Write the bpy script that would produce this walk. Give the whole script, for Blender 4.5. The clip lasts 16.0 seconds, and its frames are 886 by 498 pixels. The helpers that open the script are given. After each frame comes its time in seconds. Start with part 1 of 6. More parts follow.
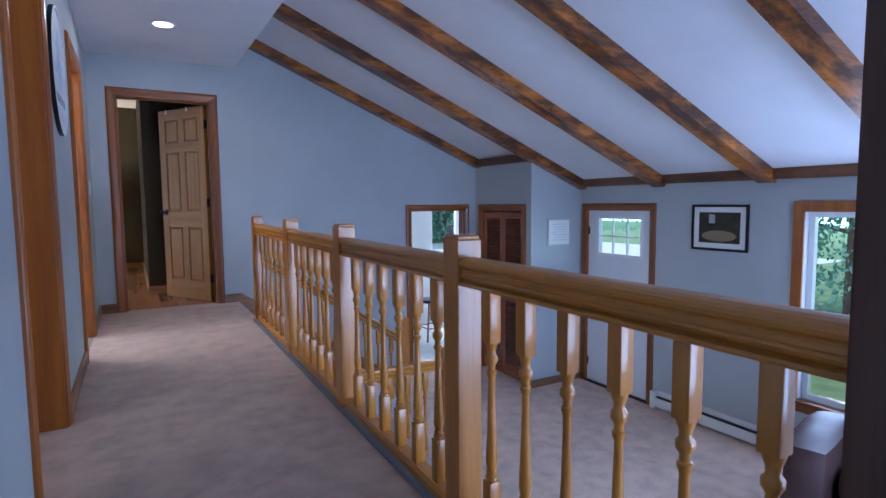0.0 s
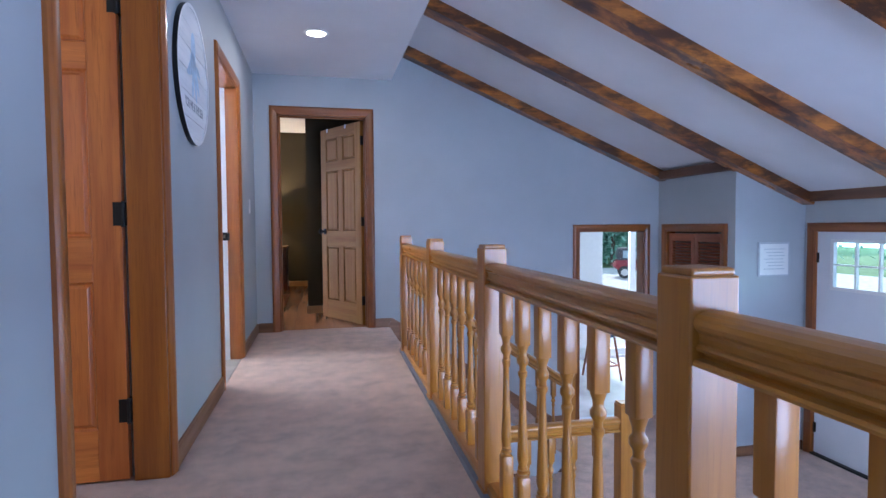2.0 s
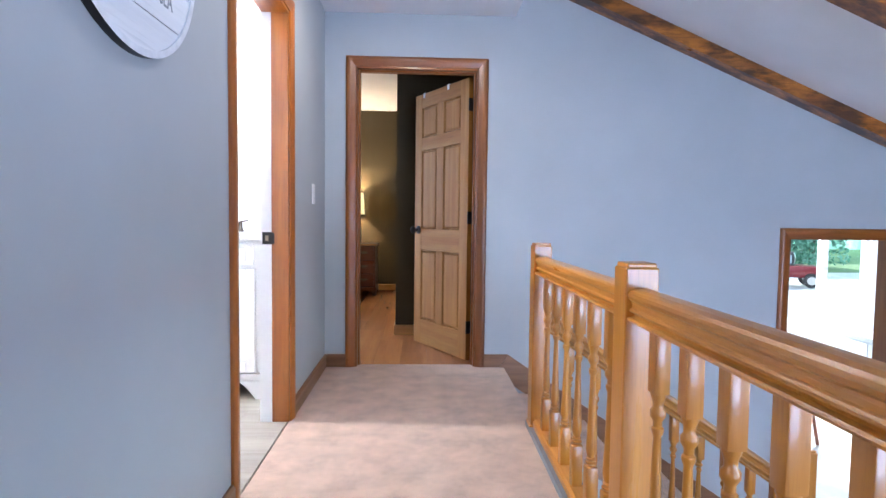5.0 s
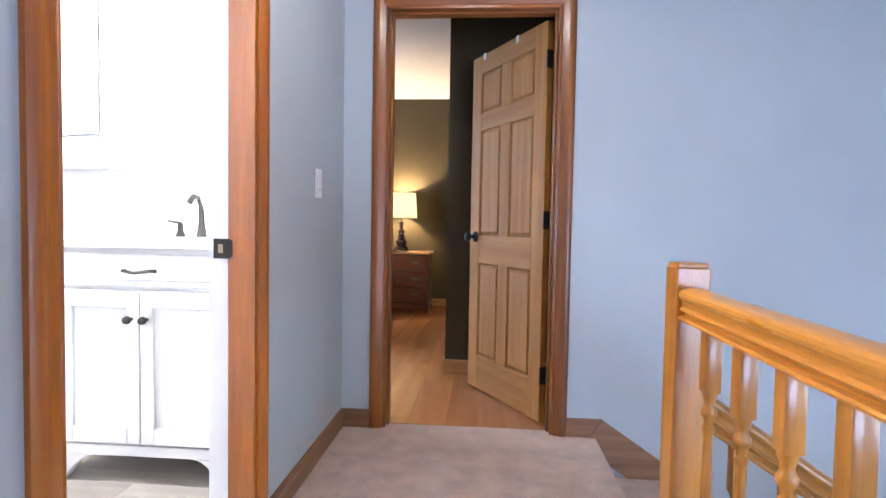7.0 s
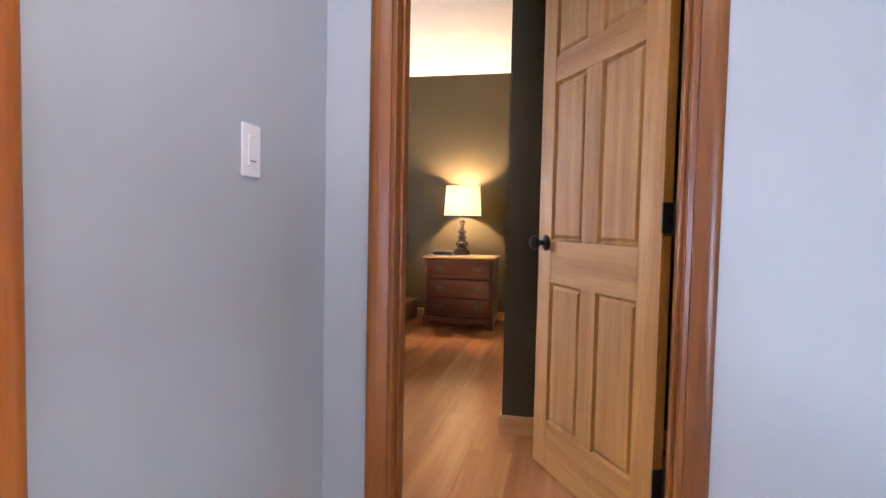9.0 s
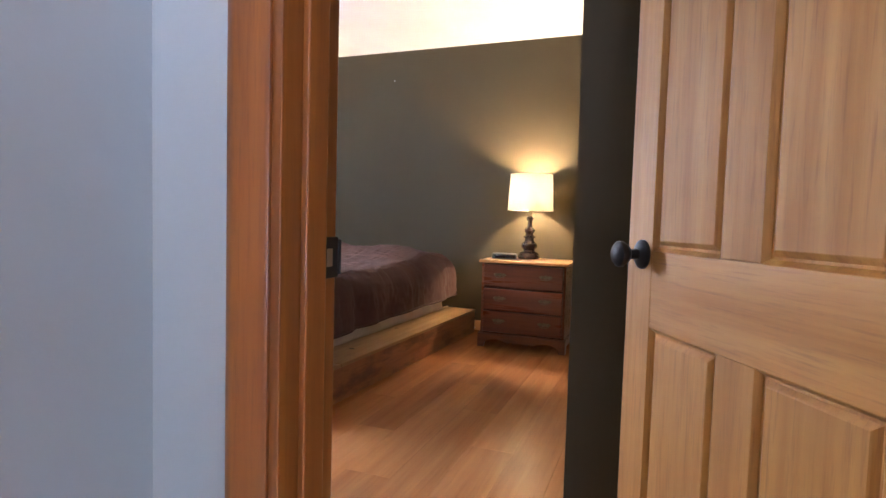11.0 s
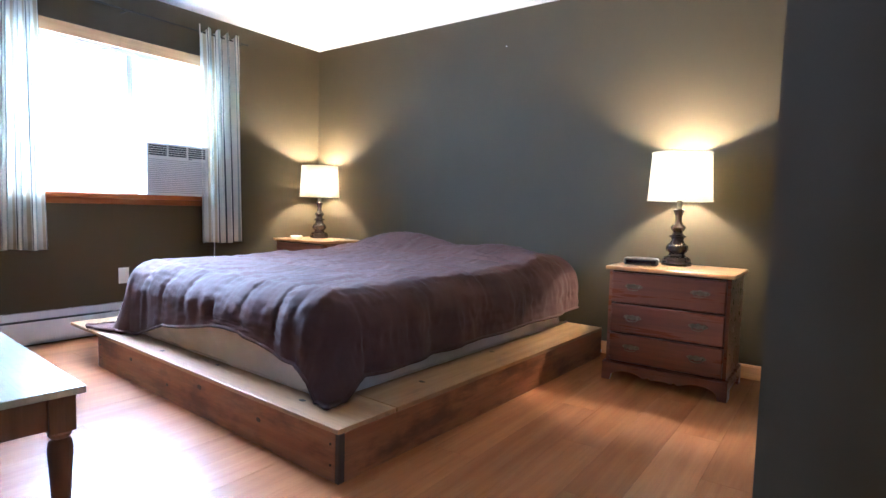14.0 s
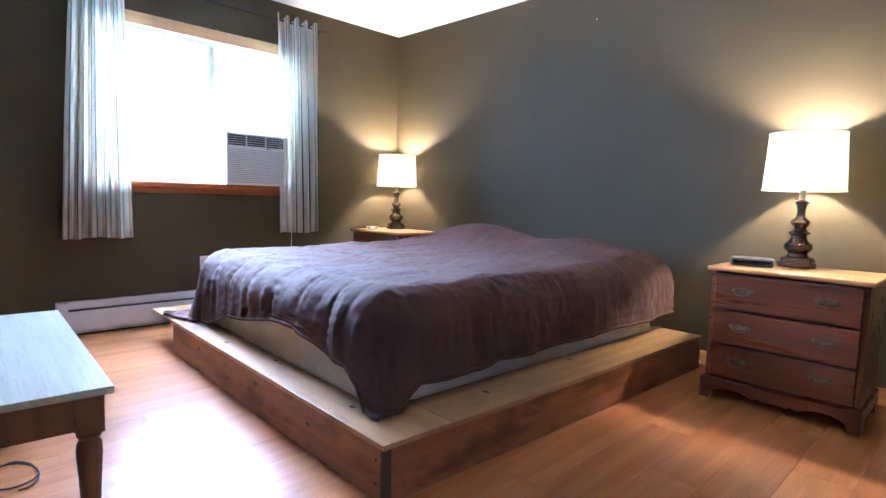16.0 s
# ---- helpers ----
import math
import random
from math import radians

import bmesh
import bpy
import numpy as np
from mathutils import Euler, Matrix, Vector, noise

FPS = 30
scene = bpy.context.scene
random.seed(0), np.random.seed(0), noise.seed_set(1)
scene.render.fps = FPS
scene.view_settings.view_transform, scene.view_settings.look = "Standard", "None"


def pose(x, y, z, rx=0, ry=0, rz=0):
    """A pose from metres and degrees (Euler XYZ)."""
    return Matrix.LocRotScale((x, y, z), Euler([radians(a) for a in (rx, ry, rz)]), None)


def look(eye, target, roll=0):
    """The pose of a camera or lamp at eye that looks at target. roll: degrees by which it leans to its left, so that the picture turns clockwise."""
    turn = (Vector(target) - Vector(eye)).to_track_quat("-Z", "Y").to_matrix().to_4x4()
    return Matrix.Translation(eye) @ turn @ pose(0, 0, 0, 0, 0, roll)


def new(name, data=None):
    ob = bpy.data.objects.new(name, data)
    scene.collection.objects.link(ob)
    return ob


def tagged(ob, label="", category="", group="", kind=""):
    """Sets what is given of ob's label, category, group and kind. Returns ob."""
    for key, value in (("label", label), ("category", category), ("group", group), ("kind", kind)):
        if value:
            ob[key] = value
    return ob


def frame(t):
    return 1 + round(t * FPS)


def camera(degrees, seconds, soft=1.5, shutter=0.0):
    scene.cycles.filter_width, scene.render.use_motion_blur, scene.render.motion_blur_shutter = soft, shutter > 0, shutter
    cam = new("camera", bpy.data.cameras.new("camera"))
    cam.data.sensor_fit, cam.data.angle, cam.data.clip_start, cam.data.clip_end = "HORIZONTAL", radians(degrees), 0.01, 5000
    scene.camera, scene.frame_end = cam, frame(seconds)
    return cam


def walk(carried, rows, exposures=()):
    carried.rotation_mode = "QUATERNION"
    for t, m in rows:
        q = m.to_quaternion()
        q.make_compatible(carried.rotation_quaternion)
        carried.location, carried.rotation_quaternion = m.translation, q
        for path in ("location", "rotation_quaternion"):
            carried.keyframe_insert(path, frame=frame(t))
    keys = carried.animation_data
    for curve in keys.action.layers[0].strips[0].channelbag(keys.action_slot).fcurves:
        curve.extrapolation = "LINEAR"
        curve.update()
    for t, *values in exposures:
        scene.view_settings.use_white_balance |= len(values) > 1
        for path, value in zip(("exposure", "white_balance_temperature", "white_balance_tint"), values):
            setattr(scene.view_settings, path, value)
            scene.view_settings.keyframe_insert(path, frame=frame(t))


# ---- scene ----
cam = camera(78.0, 16.0)
PATH = [
    (0, (0.311, -0.001, 1.012), (1.292, 1.734, 0.845), -0.5),
    (0.5, (0.434, 0.112, 0.995), (1.261, 1.926, 0.833), -0.6),
    (1, (0.532, 0.271, 0.99), (1.233, 2.139, 0.851), -0.5),
    (1.5, (0.577, 0.459, 0.991), (1.151, 2.371, 0.883), -0.4),
    (2, (0.601, 0.662, 0.98), (1.033, 2.613, 0.899), -0.4),
    (2.5, (0.605, 0.884, 0.998), (0.9, 2.862, 0.937), -0.2),
    (3, (0.63, 1.13, 1.0), (0.823, 3.12, 0.947), 0.0),
    (3.5, (0.644, 1.391, 1.001), (0.798, 3.383, 0.928), 0.2),
    (4, (0.651, 1.671, 1.024), (0.789, 3.664, 0.92), 0.5),
    (6.5, (0.648, 3.084, 1.005), (0.569, 5.08, 0.9), 0.8),
    (7, (0.695, 3.361, 1.0), (0.543, 5.354, 0.916), 1.0),
    (7.5, (0.712, 3.643, 0.983), (0.493, 5.63, 0.911), 1.1),
    (8, (0.727, 3.92, 1.004), (0.436, 5.898, 0.929), 1.1),
    (8.5, (0.735, 4.193, 1.004), (0.371, 6.158, 0.922), 1.4),
    (9, (0.715, 4.455, 1.01), (0.278, 6.404, 0.915), 1.2),
    (9.5, (0.7, 4.726, 1.003), (0.191, 6.658, 0.898), 1.6),
    (12, (0.632, 5.802, 1.008), (-0.238, 7.6, 0.898), 1.3),
    (12.5, (0.617, 5.962, 1.008), (-0.329, 7.72, 0.895), 1.4),
    (13, (0.592, 6.098, 0.999), (-0.428, 7.814, 0.878), 1.5),
    (13.5, (0.539, 6.222, 0.996), (-0.559, 7.888, 0.864), 1.4),
    (14, (0.505, 6.324, 1.0), (-0.667, 7.938, 0.856), 1.5),
    (14.5, (0.466, 6.406, 0.996), (-0.782, 7.962, 0.845), 1.5),
    (15, (0.444, 6.465, 1.005), (-0.877, 7.958, 0.838), 1.7),
    (15.5, (0.43, 6.536, 0.995), (-0.948, 7.975, 0.822), 1.7),
    (16, (0.413, 6.593, 0.999), (-1.003, 7.993, 0.813), 1.7),
]
EXPOSURE = [
    (0.0, -0.58, 5200, 15),
    (1.0, -0.42, 5250, 15),
    (2.0, -0.22, 5300, 16),
    (3.0, 0.1, 5650, 14),
    (4.0, 0.35, 5750, 13),
    (6.5, 0.6, 5800, 13),
    (8.0, 0.72, 6100, 17),
    (9.5, 0.82, 6350, 21),
    (12.0, 0.8, 5100, 12),
    (12.5, 0.88, 4800, 11),
    (14.0, 1.02, 4560, 11),
    (16.0, 1.05, 4520, 11),
]
walk(cam, [(t, look(eye, target, roll)) for t, eye, target, roll in PATH], EXPOSURE)

# ---- light ----
world = bpy.data.worlds.new("world")
scene.world = world
world.use_nodes = True
wn = world.node_tree.nodes
sky = wn.new("ShaderNodeTexSky")
sky.sky_type, sky.sun_disc = "NISHITA", False
sky.sun_elevation, sky.sun_rotation = radians(48), radians(200)
world.node_tree.links.new(sky.outputs[0], wn["Background"].inputs[0])
wn["Background"].inputs[1].default_value = 0.15
sun = new("sun", bpy.data.lights.new("sun", "SUN"))
sun.data.energy, sun.data.angle, sun.data.color = 5.0, radians(0.5), (1.0, 0.95, 0.87)
sun.matrix_world = pose(0, 0, 20, 42, 0, 160)


def area(name, place, target, w, h, watts, colour, spread=180):
    lamp = new(name, bpy.data.lights.new(name, "AREA"))
    lamp.data.shape, lamp.data.size, lamp.data.size_y = "RECTANGLE", w, h
    lamp.data.energy, lamp.data.color = watts, colour
    lamp.matrix_world = look(place, target)
    lamp.data.spread = radians(spread)
    return lamp


def bulb(name, place, watts, colour, radius):
    lamp = new(name, bpy.data.lights.new(name, "POINT"))
    lamp.data.energy, lamp.data.color, lamp.data.shadow_soft_size = watts, colour, radius
    lamp.location = place
    return lamp


HALL_W, LAMP_W, WOODS, WHITE_GLOW = 9.5, 88.0, 11.0, 9.0
DAY = (0.6, 0.73, 1.0)
WARM = (1.0, 0.73, 0.4)
area("daylight_fill", (5.0, 1.45, 0.15), (0, 1.45, 0.15), 1.7, 1.4, 70, DAY)
area("daylight_fill", (3.1, -2.1, 0.2), (3.1, 6, 0.2), 2.6, 1.7, 200, DAY)
area("daylight_fill", (-4.1, 8.05, 1.85), (-3.0, 7.7, 0.0), 1.25, 0.55, 88, (0.82, 0.9, 1.0), 105)
area("daylight_fill", (-4.2, 8.2, 1.62), (0, 8.1, 1.3), 1.5, 1.1, 100, (0.76, 0.87, 1.0))
area("daylight_fill", (5.43, 8.7, 1.22), (4.5, 6.4, -1.1), 1.05, 0.36, 170, (0.85, 0.93, 1.0))
# added fill in the windowless side room, brightens the open hall door
area("daylight_fill", (-1.6, 1.34, 1.5), (-0.6, 3.0, 1.0), 1.0, 1.0, 30, (1.0, 0.95, 0.9))
bulb("bath_light", (-1.1, 5.0, 2.25), 130, (1.0, 0.97, 0.93), 0.12)

# ---- small tools ----
def bm_new():
    return bmesh.new()


def add_box(bm, x0, x1, y0, y1, z0, z1, bevel=0.0, m=None):
    """A box between the given limits, optionally with bevelled edges."""
    r = bmesh.ops.create_cube(bm, size=1.0, matrix=Matrix.Translation(((x0 + x1) / 2, (y0 + y1) / 2, (z0 + z1) / 2)) @ Matrix.Diagonal((x1 - x0, y1 - y0, z1 - z0, 1)))
    vs = r["verts"]
    if bevel:
        es = list({e for v in vs for e in v.link_edges})
        r = bmesh.ops.bevel(bm, geom=es, offset=bevel, segments=2, profile=0.5, affect="EDGES")
        vs = r["verts"] if r["verts"] else vs
        vs = list({v for f in r["faces"] for v in f.verts} | set(v for v in vs if v.is_valid))
    if m is not None:
        bmesh.ops.transform(bm, matrix=m, verts=vs)
    return vs


def box(x0, x1, y0, y1, z0, z1, bevel=0.0):
    bm = bm_new()
    add_box(bm, x0, x1, y0, y1, z0, z1, bevel)
    return bm


def add_lathe(bm, profile, cx=0.0, cy=0.0, z0=0.0, seg=20):
    """A turned body: profile is (radius, height) from the bottom up."""
    rings = []
    for r, z in profile:
        rings.append([bm.verts.new((cx + r * math.cos(2 * math.pi * i / seg), cy + r * math.sin(2 * math.pi * i / seg), z0 + z)) for i in range(seg)])
    for a, b in zip(rings, rings[1:]):
        for i in range(seg):
            bm.faces.new((a[i], a[(i + 1) % seg], b[(i + 1) % seg], b[i]))
    bm.faces.new(list(reversed(rings[0])))
    bm.faces.new(rings[-1])


def lathe(profile, cx=0.0, cy=0.0, z0=0.0, seg=20):
    bm = bm_new()
    add_lathe(bm, profile, cx, cy, z0, seg)
    return bm


def add_sweep(bm, section, a, b, up=(0, 0, 1)):
    """A moulding: the section (u sideways, v up) drawn straight from a to b."""
    a, b = Vector(a), Vector(b)
    d = (b - a).normalized()
    side = d.cross(Vector(up)).normalized()
    top = side.cross(d)
    ends = [[bm.verts.new(p + side * u + top * v) for u, v in section] for p in (a, b)]
    n = len(section)
    for i in range(n):
        bm.faces.new((ends[0][i], ends[0][(i + 1) % n], ends[1][(i + 1) % n], ends[1][i]))
    bm.faces.new(list(reversed(ends[0])))
    bm.faces.new(ends[1])


def sweep(section, a, b, up=(0, 0, 1)):
    bm = bm_new()
    add_sweep(bm, section, a, b, up)
    return bm


def add_tube(bm, points, r, seg=8):
    pts = [Vector(p) for p in points]
    rings = []
    for i, p in enumerate(pts):
        d = (pts[min(i + 1, len(pts) - 1)] - pts[max(i - 1, 0)]).normalized()
        s = d.cross(Vector((0, 0, 1)) if abs(d.z) < 0.9 else Vector((1, 0, 0))).normalized()
        u = s.cross(d)
        rr = r[i] if isinstance(r, (list, tuple)) else r
        rings.append([bm.verts.new(p + (s * math.cos(2 * math.pi * k / seg) + u * math.sin(2 * math.pi * k / seg)) * rr) for k in range(seg)])
    for a, b in zip(rings, rings[1:]):
        for i in range(seg):
            bm.faces.new((a[i], a[(i + 1) % seg], b[(i + 1) % seg], b[i]))
    bm.faces.new(list(reversed(rings[0])))
    bm.faces.new(rings[-1])


def tube(points, r, seg=8):
    bm = bm_new()
    add_tube(bm, points, r, seg)
    return bm


def mesh_of(name, bm, material, smooth=False):
    bmesh.ops.recalc_face_normals(bm, faces=bm.faces[:])
    me = bpy.data.meshes.new(name)
    bm.to_mesh(me)
    bm.free()
    for m in material if isinstance(material, (list, tuple)) else [material]:
        me.materials.append(m)
    if smooth:
        for p in me.polygons:
            p.use_smooth = True
        me.set_sharp_from_angle(angle=radians(38))
    return me


def part(name, bm, material, parent, label="", smooth=False):
    ob = new(name, mesh_of(name, bm, material, smooth))
    ob.parent = parent
    if label:
        tagged(ob, label)
    return ob


def thing(name, label, category, group="", m=None, kind=""):
    ob = new(name)
    ob.empty_display_size = 0.1
    if m is not None:
        ob.matrix_world = m
    return tagged(ob, label, category, group, kind)


def solid(name, bm, material, label, category, kind="", smooth=False, group=""):
    return tagged(new(name, mesh_of(name, bm, material, smooth)), label, category, group, kind)


def piece(name, me, parent, m):
    ob = new(name, me)
    ob.parent = parent
    ob.matrix_local = m
    return ob


# ---- materials ----
def node_mat(name):
    m = bpy.data.materials.new(name)
    m.use_nodes = True
    nt = m.node_tree
    return m, nt, nt.nodes["Principled BSDF"]


def mapping(nt, scale, coord="Object"):
    tc, mp = nt.nodes.new("ShaderNodeTexCoord"), nt.nodes.new("ShaderNodeMapping")
    nt.links.new(tc.outputs[coord], mp.inputs["Vector"])
    mp.inputs["Scale"].default_value = scale
    return mp.outputs[0]


def noise_tex(nt, vec, scale, detail=4.0, rough=0.55):
    n = nt.nodes.new("ShaderNodeTexNoise")
    n.inputs["Scale"].default_value, n.inputs["Detail"].default_value, n.inputs["Roughness"].default_value = scale, detail, rough
    nt.links.new(vec, n.inputs["Vector"])
    return n.outputs["Fac"]


def ramp(nt, fac, stops):
    r = nt.nodes.new("ShaderNodeValToRGB")
    e = r.color_ramp.elements
    while len(e) < len(stops):
        e.new(0.5)
    for s, (p, c) in zip(e, stops):
        s.position, s.color = p, (*c, 1)
    nt.links.new(fac, r.inputs[0])
    return r.outputs[0]


def mix(nt, a, b, fac, mode="MIX"):
    n = nt.nodes.new("ShaderNodeMix")
    n.data_type, n.blend_type = "RGBA", mode
    for sock, v in ((n.inputs[0], fac), (n.inputs[6], a), (n.inputs[7], b)):
        if isinstance(v, (int, float)):
            sock.default_value = v
        elif isinstance(v, tuple):
            sock.default_value = (*v, 1)
        else:
            nt.links.new(v, sock)
    return n.outputs[2]


def bump(nt, bsdf, height, strength, distance):
    b = nt.nodes.new("ShaderNodeBump")
    b.inputs["Strength"].default_value, b.inputs["Distance"].default_value = strength, distance
    nt.links.new(height, b.inputs["Height"])
    nt.links.new(b.outputs[0], bsdf.inputs["Normal"])


def shade(c, k):
    return tuple(min(1.0, v * k) for v in c)


def paint(name, colour, rough=0.6, grain=160.0, depth=0.0006, spread=0.06):
    """Rolled wall paint: slight mottling and an orange-peel relief."""
    m, nt, b = node_mat(name)
    v = mapping(nt, (1, 1, 1))
    c = ramp(nt, noise_tex(nt, v, 1.3, 3), [(0.3, shade(colour, 1 - spread)), (0.7, shade(colour, 1 + spread))])
    nt.links.new(c, b.inputs["Base Color"])
    b.inputs["Roughness"].default_value = rough
    bump(nt, b, noise_tex(nt, v, grain, 3), 0.35, depth)
    return m


def plain(name, colour, rough=0.5, metal=0.0, spread=0.1, scale=25.0):
    m, nt, b = node_mat(name)
    v = mapping(nt, (1, 1, 1))
    f = noise_tex(nt, v, scale, 4)
    nt.links.new(ramp(nt, f, [(0.3, shade(colour, 1 - spread)), (0.7, shade(colour, 1 + spread))]), b.inputs["Base Color"])
    b.inputs["Roughness"].default_value, b.inputs["Metallic"].default_value = rough, metal
    bump(nt, b, f, 0.15, 0.0008)
    return m


def wood(name, light, dark, axis, rough=0.35, knots=0.0, grain=1.0, coat=0.0, each=0.25, streaks=0.5, relief=0.2):
    """Stained wood with its grain along the axis (0, 1, 2), each piece a little different."""
    m, nt, b = node_mat(name)
    s = [22.0 * grain] * 3
    s[axis] = 1.1 * grain
    info = nt.nodes.new("ShaderNodeObjectInfo")
    v0 = mapping(nt, tuple(s))
    add = nt.nodes.new("ShaderNodeVectorMath")
    add.operation = "MULTIPLY_ADD"
    nt.links.new(info.outputs["Random"], add.inputs[0])
    add.inputs[1].default_value = (37, 19, 53)
    nt.links.new(v0, add.inputs[2])
    v = add.outputs[0]
    streak = noise_tex(nt, v, 1.0, 6, 0.6)
    c = ramp(nt, streak, [(0.28, dark), (0.5, tuple((p + q) / 2 for p, q in zip(light, dark))), (0.72, light)])
    fine = noise_tex(nt, v, 6.0, 3, 0.7)
    c = mix(nt, c, shade(dark, 0.75), ramp(nt, fine, [(0.52, (0, 0, 0)), (0.75, (streaks,) * 3)]))
    if knots:
        sp = [1.0] * 3
        sp[axis] = 0.3
        blot = noise_tex(nt, mapping(nt, tuple(sp)), 9.0, 5, 0.65)
        lo = 0.54 - 0.16 * max(0.0, knots - 0.6) / 0.35
        c = mix(nt, c, shade(dark, 0.35), ramp(nt, blot, [(lo, (0, 0, 0)), (lo + 0.17, (knots, knots, knots))]))
    hsv = nt.nodes.new("ShaderNodeHueSaturation")
    mr = nt.nodes.new("ShaderNodeMapRange")
    mr.inputs["To Min"].default_value, mr.inputs["To Max"].default_value = 1 - each, 1 + each
    nt.links.new(info.outputs["Random"], mr.inputs["Value"])
    nt.links.new(mr.outputs[0], hsv.inputs["Value"])
    nt.links.new(c, hsv.inputs["Color"])
    nt.links.new(hsv.outputs[0], b.inputs["Base Color"])
    k = 1.0 if relief else 0.0
    rr = ramp(nt, streak, [(0.2, (rough * (1 + 0.3 * k),) * 3), (0.8, (rough * (1 - 0.2 * k),) * 3)])
    nt.links.new(rr, b.inputs["Roughness"])
    b.inputs["Coat Weight"].default_value, b.inputs["Coat Roughness"].default_value = coat, 0.18
    if relief:
        bump(nt, b, fine, relief, 0.0006)
    return m


def fabric(name, colour, spread=0.15, rough=0.95, weave=350.0, depth=0.001, sheen=0.15):
    m, nt, b = node_mat(name)
    v = mapping(nt, (1, 1, 1))
    c = ramp(nt, noise_tex(nt, v, 5.0, 4), [(0.3, shade(colour, 1 - spread)), (0.7, shade(colour, 1 + spread))])
    nt.links.new(c, b.inputs["Base Color"])
    b.inputs["Roughness"].default_value, b.inputs["Sheen Weight"].default_value = rough, sheen
    bump(nt, b, noise_tex(nt, v, weave, 3), 0.5, depth)
    return m


def carpet_mat(name, colour):
    """Cut-pile carpet with brushed patches."""
    m, nt, b = node_mat(name)
    v = mapping(nt, (1, 1, 1))
    big = noise_tex(nt, v, 6.5, 7, 0.66)
    pile = noise_tex(nt, v, 420.0, 3, 0.7)
    c = ramp(nt, big, [(0.34, shade(colour, 0.74)), (0.48, shade(colour, 0.95)), (0.62, shade(colour, 1.12))])
    c = mix(nt, c, shade(colour, 0.6), ramp(nt, pile, [(0.35, (0.45,) * 3), (0.55, (0, 0, 0))]))
    nt.links.new(c, b.inputs["Base Color"])
    b.inputs["Roughness"].default_value, b.inputs["Sheen Weight"].default_value = 1.0, 0.3
    b.inputs["Specular IOR Level"].default_value = 0.1
    mixh = mix(nt, pile, big, 0.35)
    bump(nt, b, mixh, 0.9, 0.006)
    return m


def glow(name, colour, strength, base=(0.8, 0.8, 0.8)):
    m, nt, b = node_mat(name)
    b.inputs["Base Color"].default_value = (*base, 1)
    b.inputs["Emission Color"].default_value = (*colour, 1)
    b.inputs["Emission Strength"].default_value = strength
    return m


def glass_mat(name):
    m, nt, b = node_mat(name)
    b.inputs["Base Color"].default_value = (1, 1, 1, 1)
    b.inputs["Roughness"].default_value, b.inputs["Transmission Weight"].default_value = 0.0, 1.0
    b.inputs["IOR"].default_value = 1.1
    return m


WALL = paint("wall_paint_blue_grey", (0.425, 0.455, 0.472))
WHITE = paint("ceiling_white", (0.74, 0.76, 0.8), 0.8, 220.0, 0.001)
BROWN = paint("wall_paint_olive_brown", (0.06, 0.044, 0.02), 0.66)
BROWN.node_tree.nodes["Principled BSDF"].inputs["Specular IOR Level"].default_value = 0.3
BEDCEIL = paint("bedroom_ceiling_white", (0.86, 0.84, 0.85), 0.85)
BATHWALL = paint("bath_wall_white", (0.85, 0.86, 0.87), 0.5)
TRIMX = wood("trim_wood_x", (0.34, 0.112, 0.016), (0.17, 0.045, 0.008), 0, 0.32, coat=0.3)
TRIMY = wood("trim_wood_y", (0.34, 0.112, 0.016), (0.17, 0.045, 0.008), 1, 0.32, coat=0.3)
TRIMZ = wood("trim_wood_z", (0.34, 0.112, 0.016), (0.17, 0.045, 0.008), 2, 0.32, coat=0.3)
ORANGEZ = wood("orange_trim_z", (0.42, 0.135, 0.014), (0.23, 0.055, 0.006), 2, 0.32, coat=0.3)
ORANGEY = wood("orange_trim_y", (0.42, 0.135, 0.014), (0.23, 0.055, 0.006), 1, 0.32, coat=0.3)
BASEY = wood("base_wood_y", (0.3, 0.145, 0.065), (0.17, 0.075, 0.032), 1, 0.4)
BASEX = wood("base_wood_x", (0.3, 0.145, 0.065), (0.17, 0.075, 0.032), 0, 0.4)
BEDBASE = wood("bedroom_base_wood", (0.6, 0.33, 0.12), (0.42, 0.2, 0.07), 0, 0.4)
OAKX = wood("rail_oak_x", (0.52, 0.215, 0.024), (0.38, 0.14, 0.013), 0, 0.3, coat=0.35)
OAKY = wood("rail_oak_y", (0.58, 0.255, 0.036), (0.42, 0.155, 0.018), 1, 0.3, coat=0.25, each=0.1)
OAKZ = wood("rail_oak_z", (0.53, 0.22, 0.025), (0.36, 0.125, 0.011), 2, 0.3, coat=0.45, each=0.12)
BEAM = wood("beam_stain", (0.7, 0.245, 0.028), (0.12, 0.035, 0.009), 0, 0.3, knots=0.9, grain=0.4, coat=0.25, each=0.15)
BEAMY = wood("beam_stain_y", (0.2, 0.085, 0.035), (0.05, 0.02, 0.012), 1, 0.45, knots=0.6, grain=0.6)
CARPET = carpet_mat("carpet_beige", (0.68, 0.49, 0.375))
PINE = wood("door_pine_z", (0.345, 0.15, 0.021), (0.23, 0.09, 0.011), 2, 0.6, each=0.06, streaks=0.75)
PINEX = wood("door_pine_x", (0.345, 0.15, 0.021), (0.23, 0.09, 0.011), 0, 0.6, each=0.06, streaks=0.75)
for m_ in (PINE, PINEX):
    m_.node_tree.nodes["Principled BSDF"].inputs["Specular IOR Level"].default_value = 0.4
REDPINE = wood("red_door_z", (0.62, 0.195, 0.032), (0.36, 0.082, 0.011), 2, 0.36, coat=0.25, each=0.09, streaks=0.75, grain=0.8)
REDPINEX = wood("red_door_x", (0.66, 0.22, 0.038), (0.38, 0.09, 0.012), 0, 0.36, coat=0.25, each=0.09, streaks=0.75, grain=0.8)
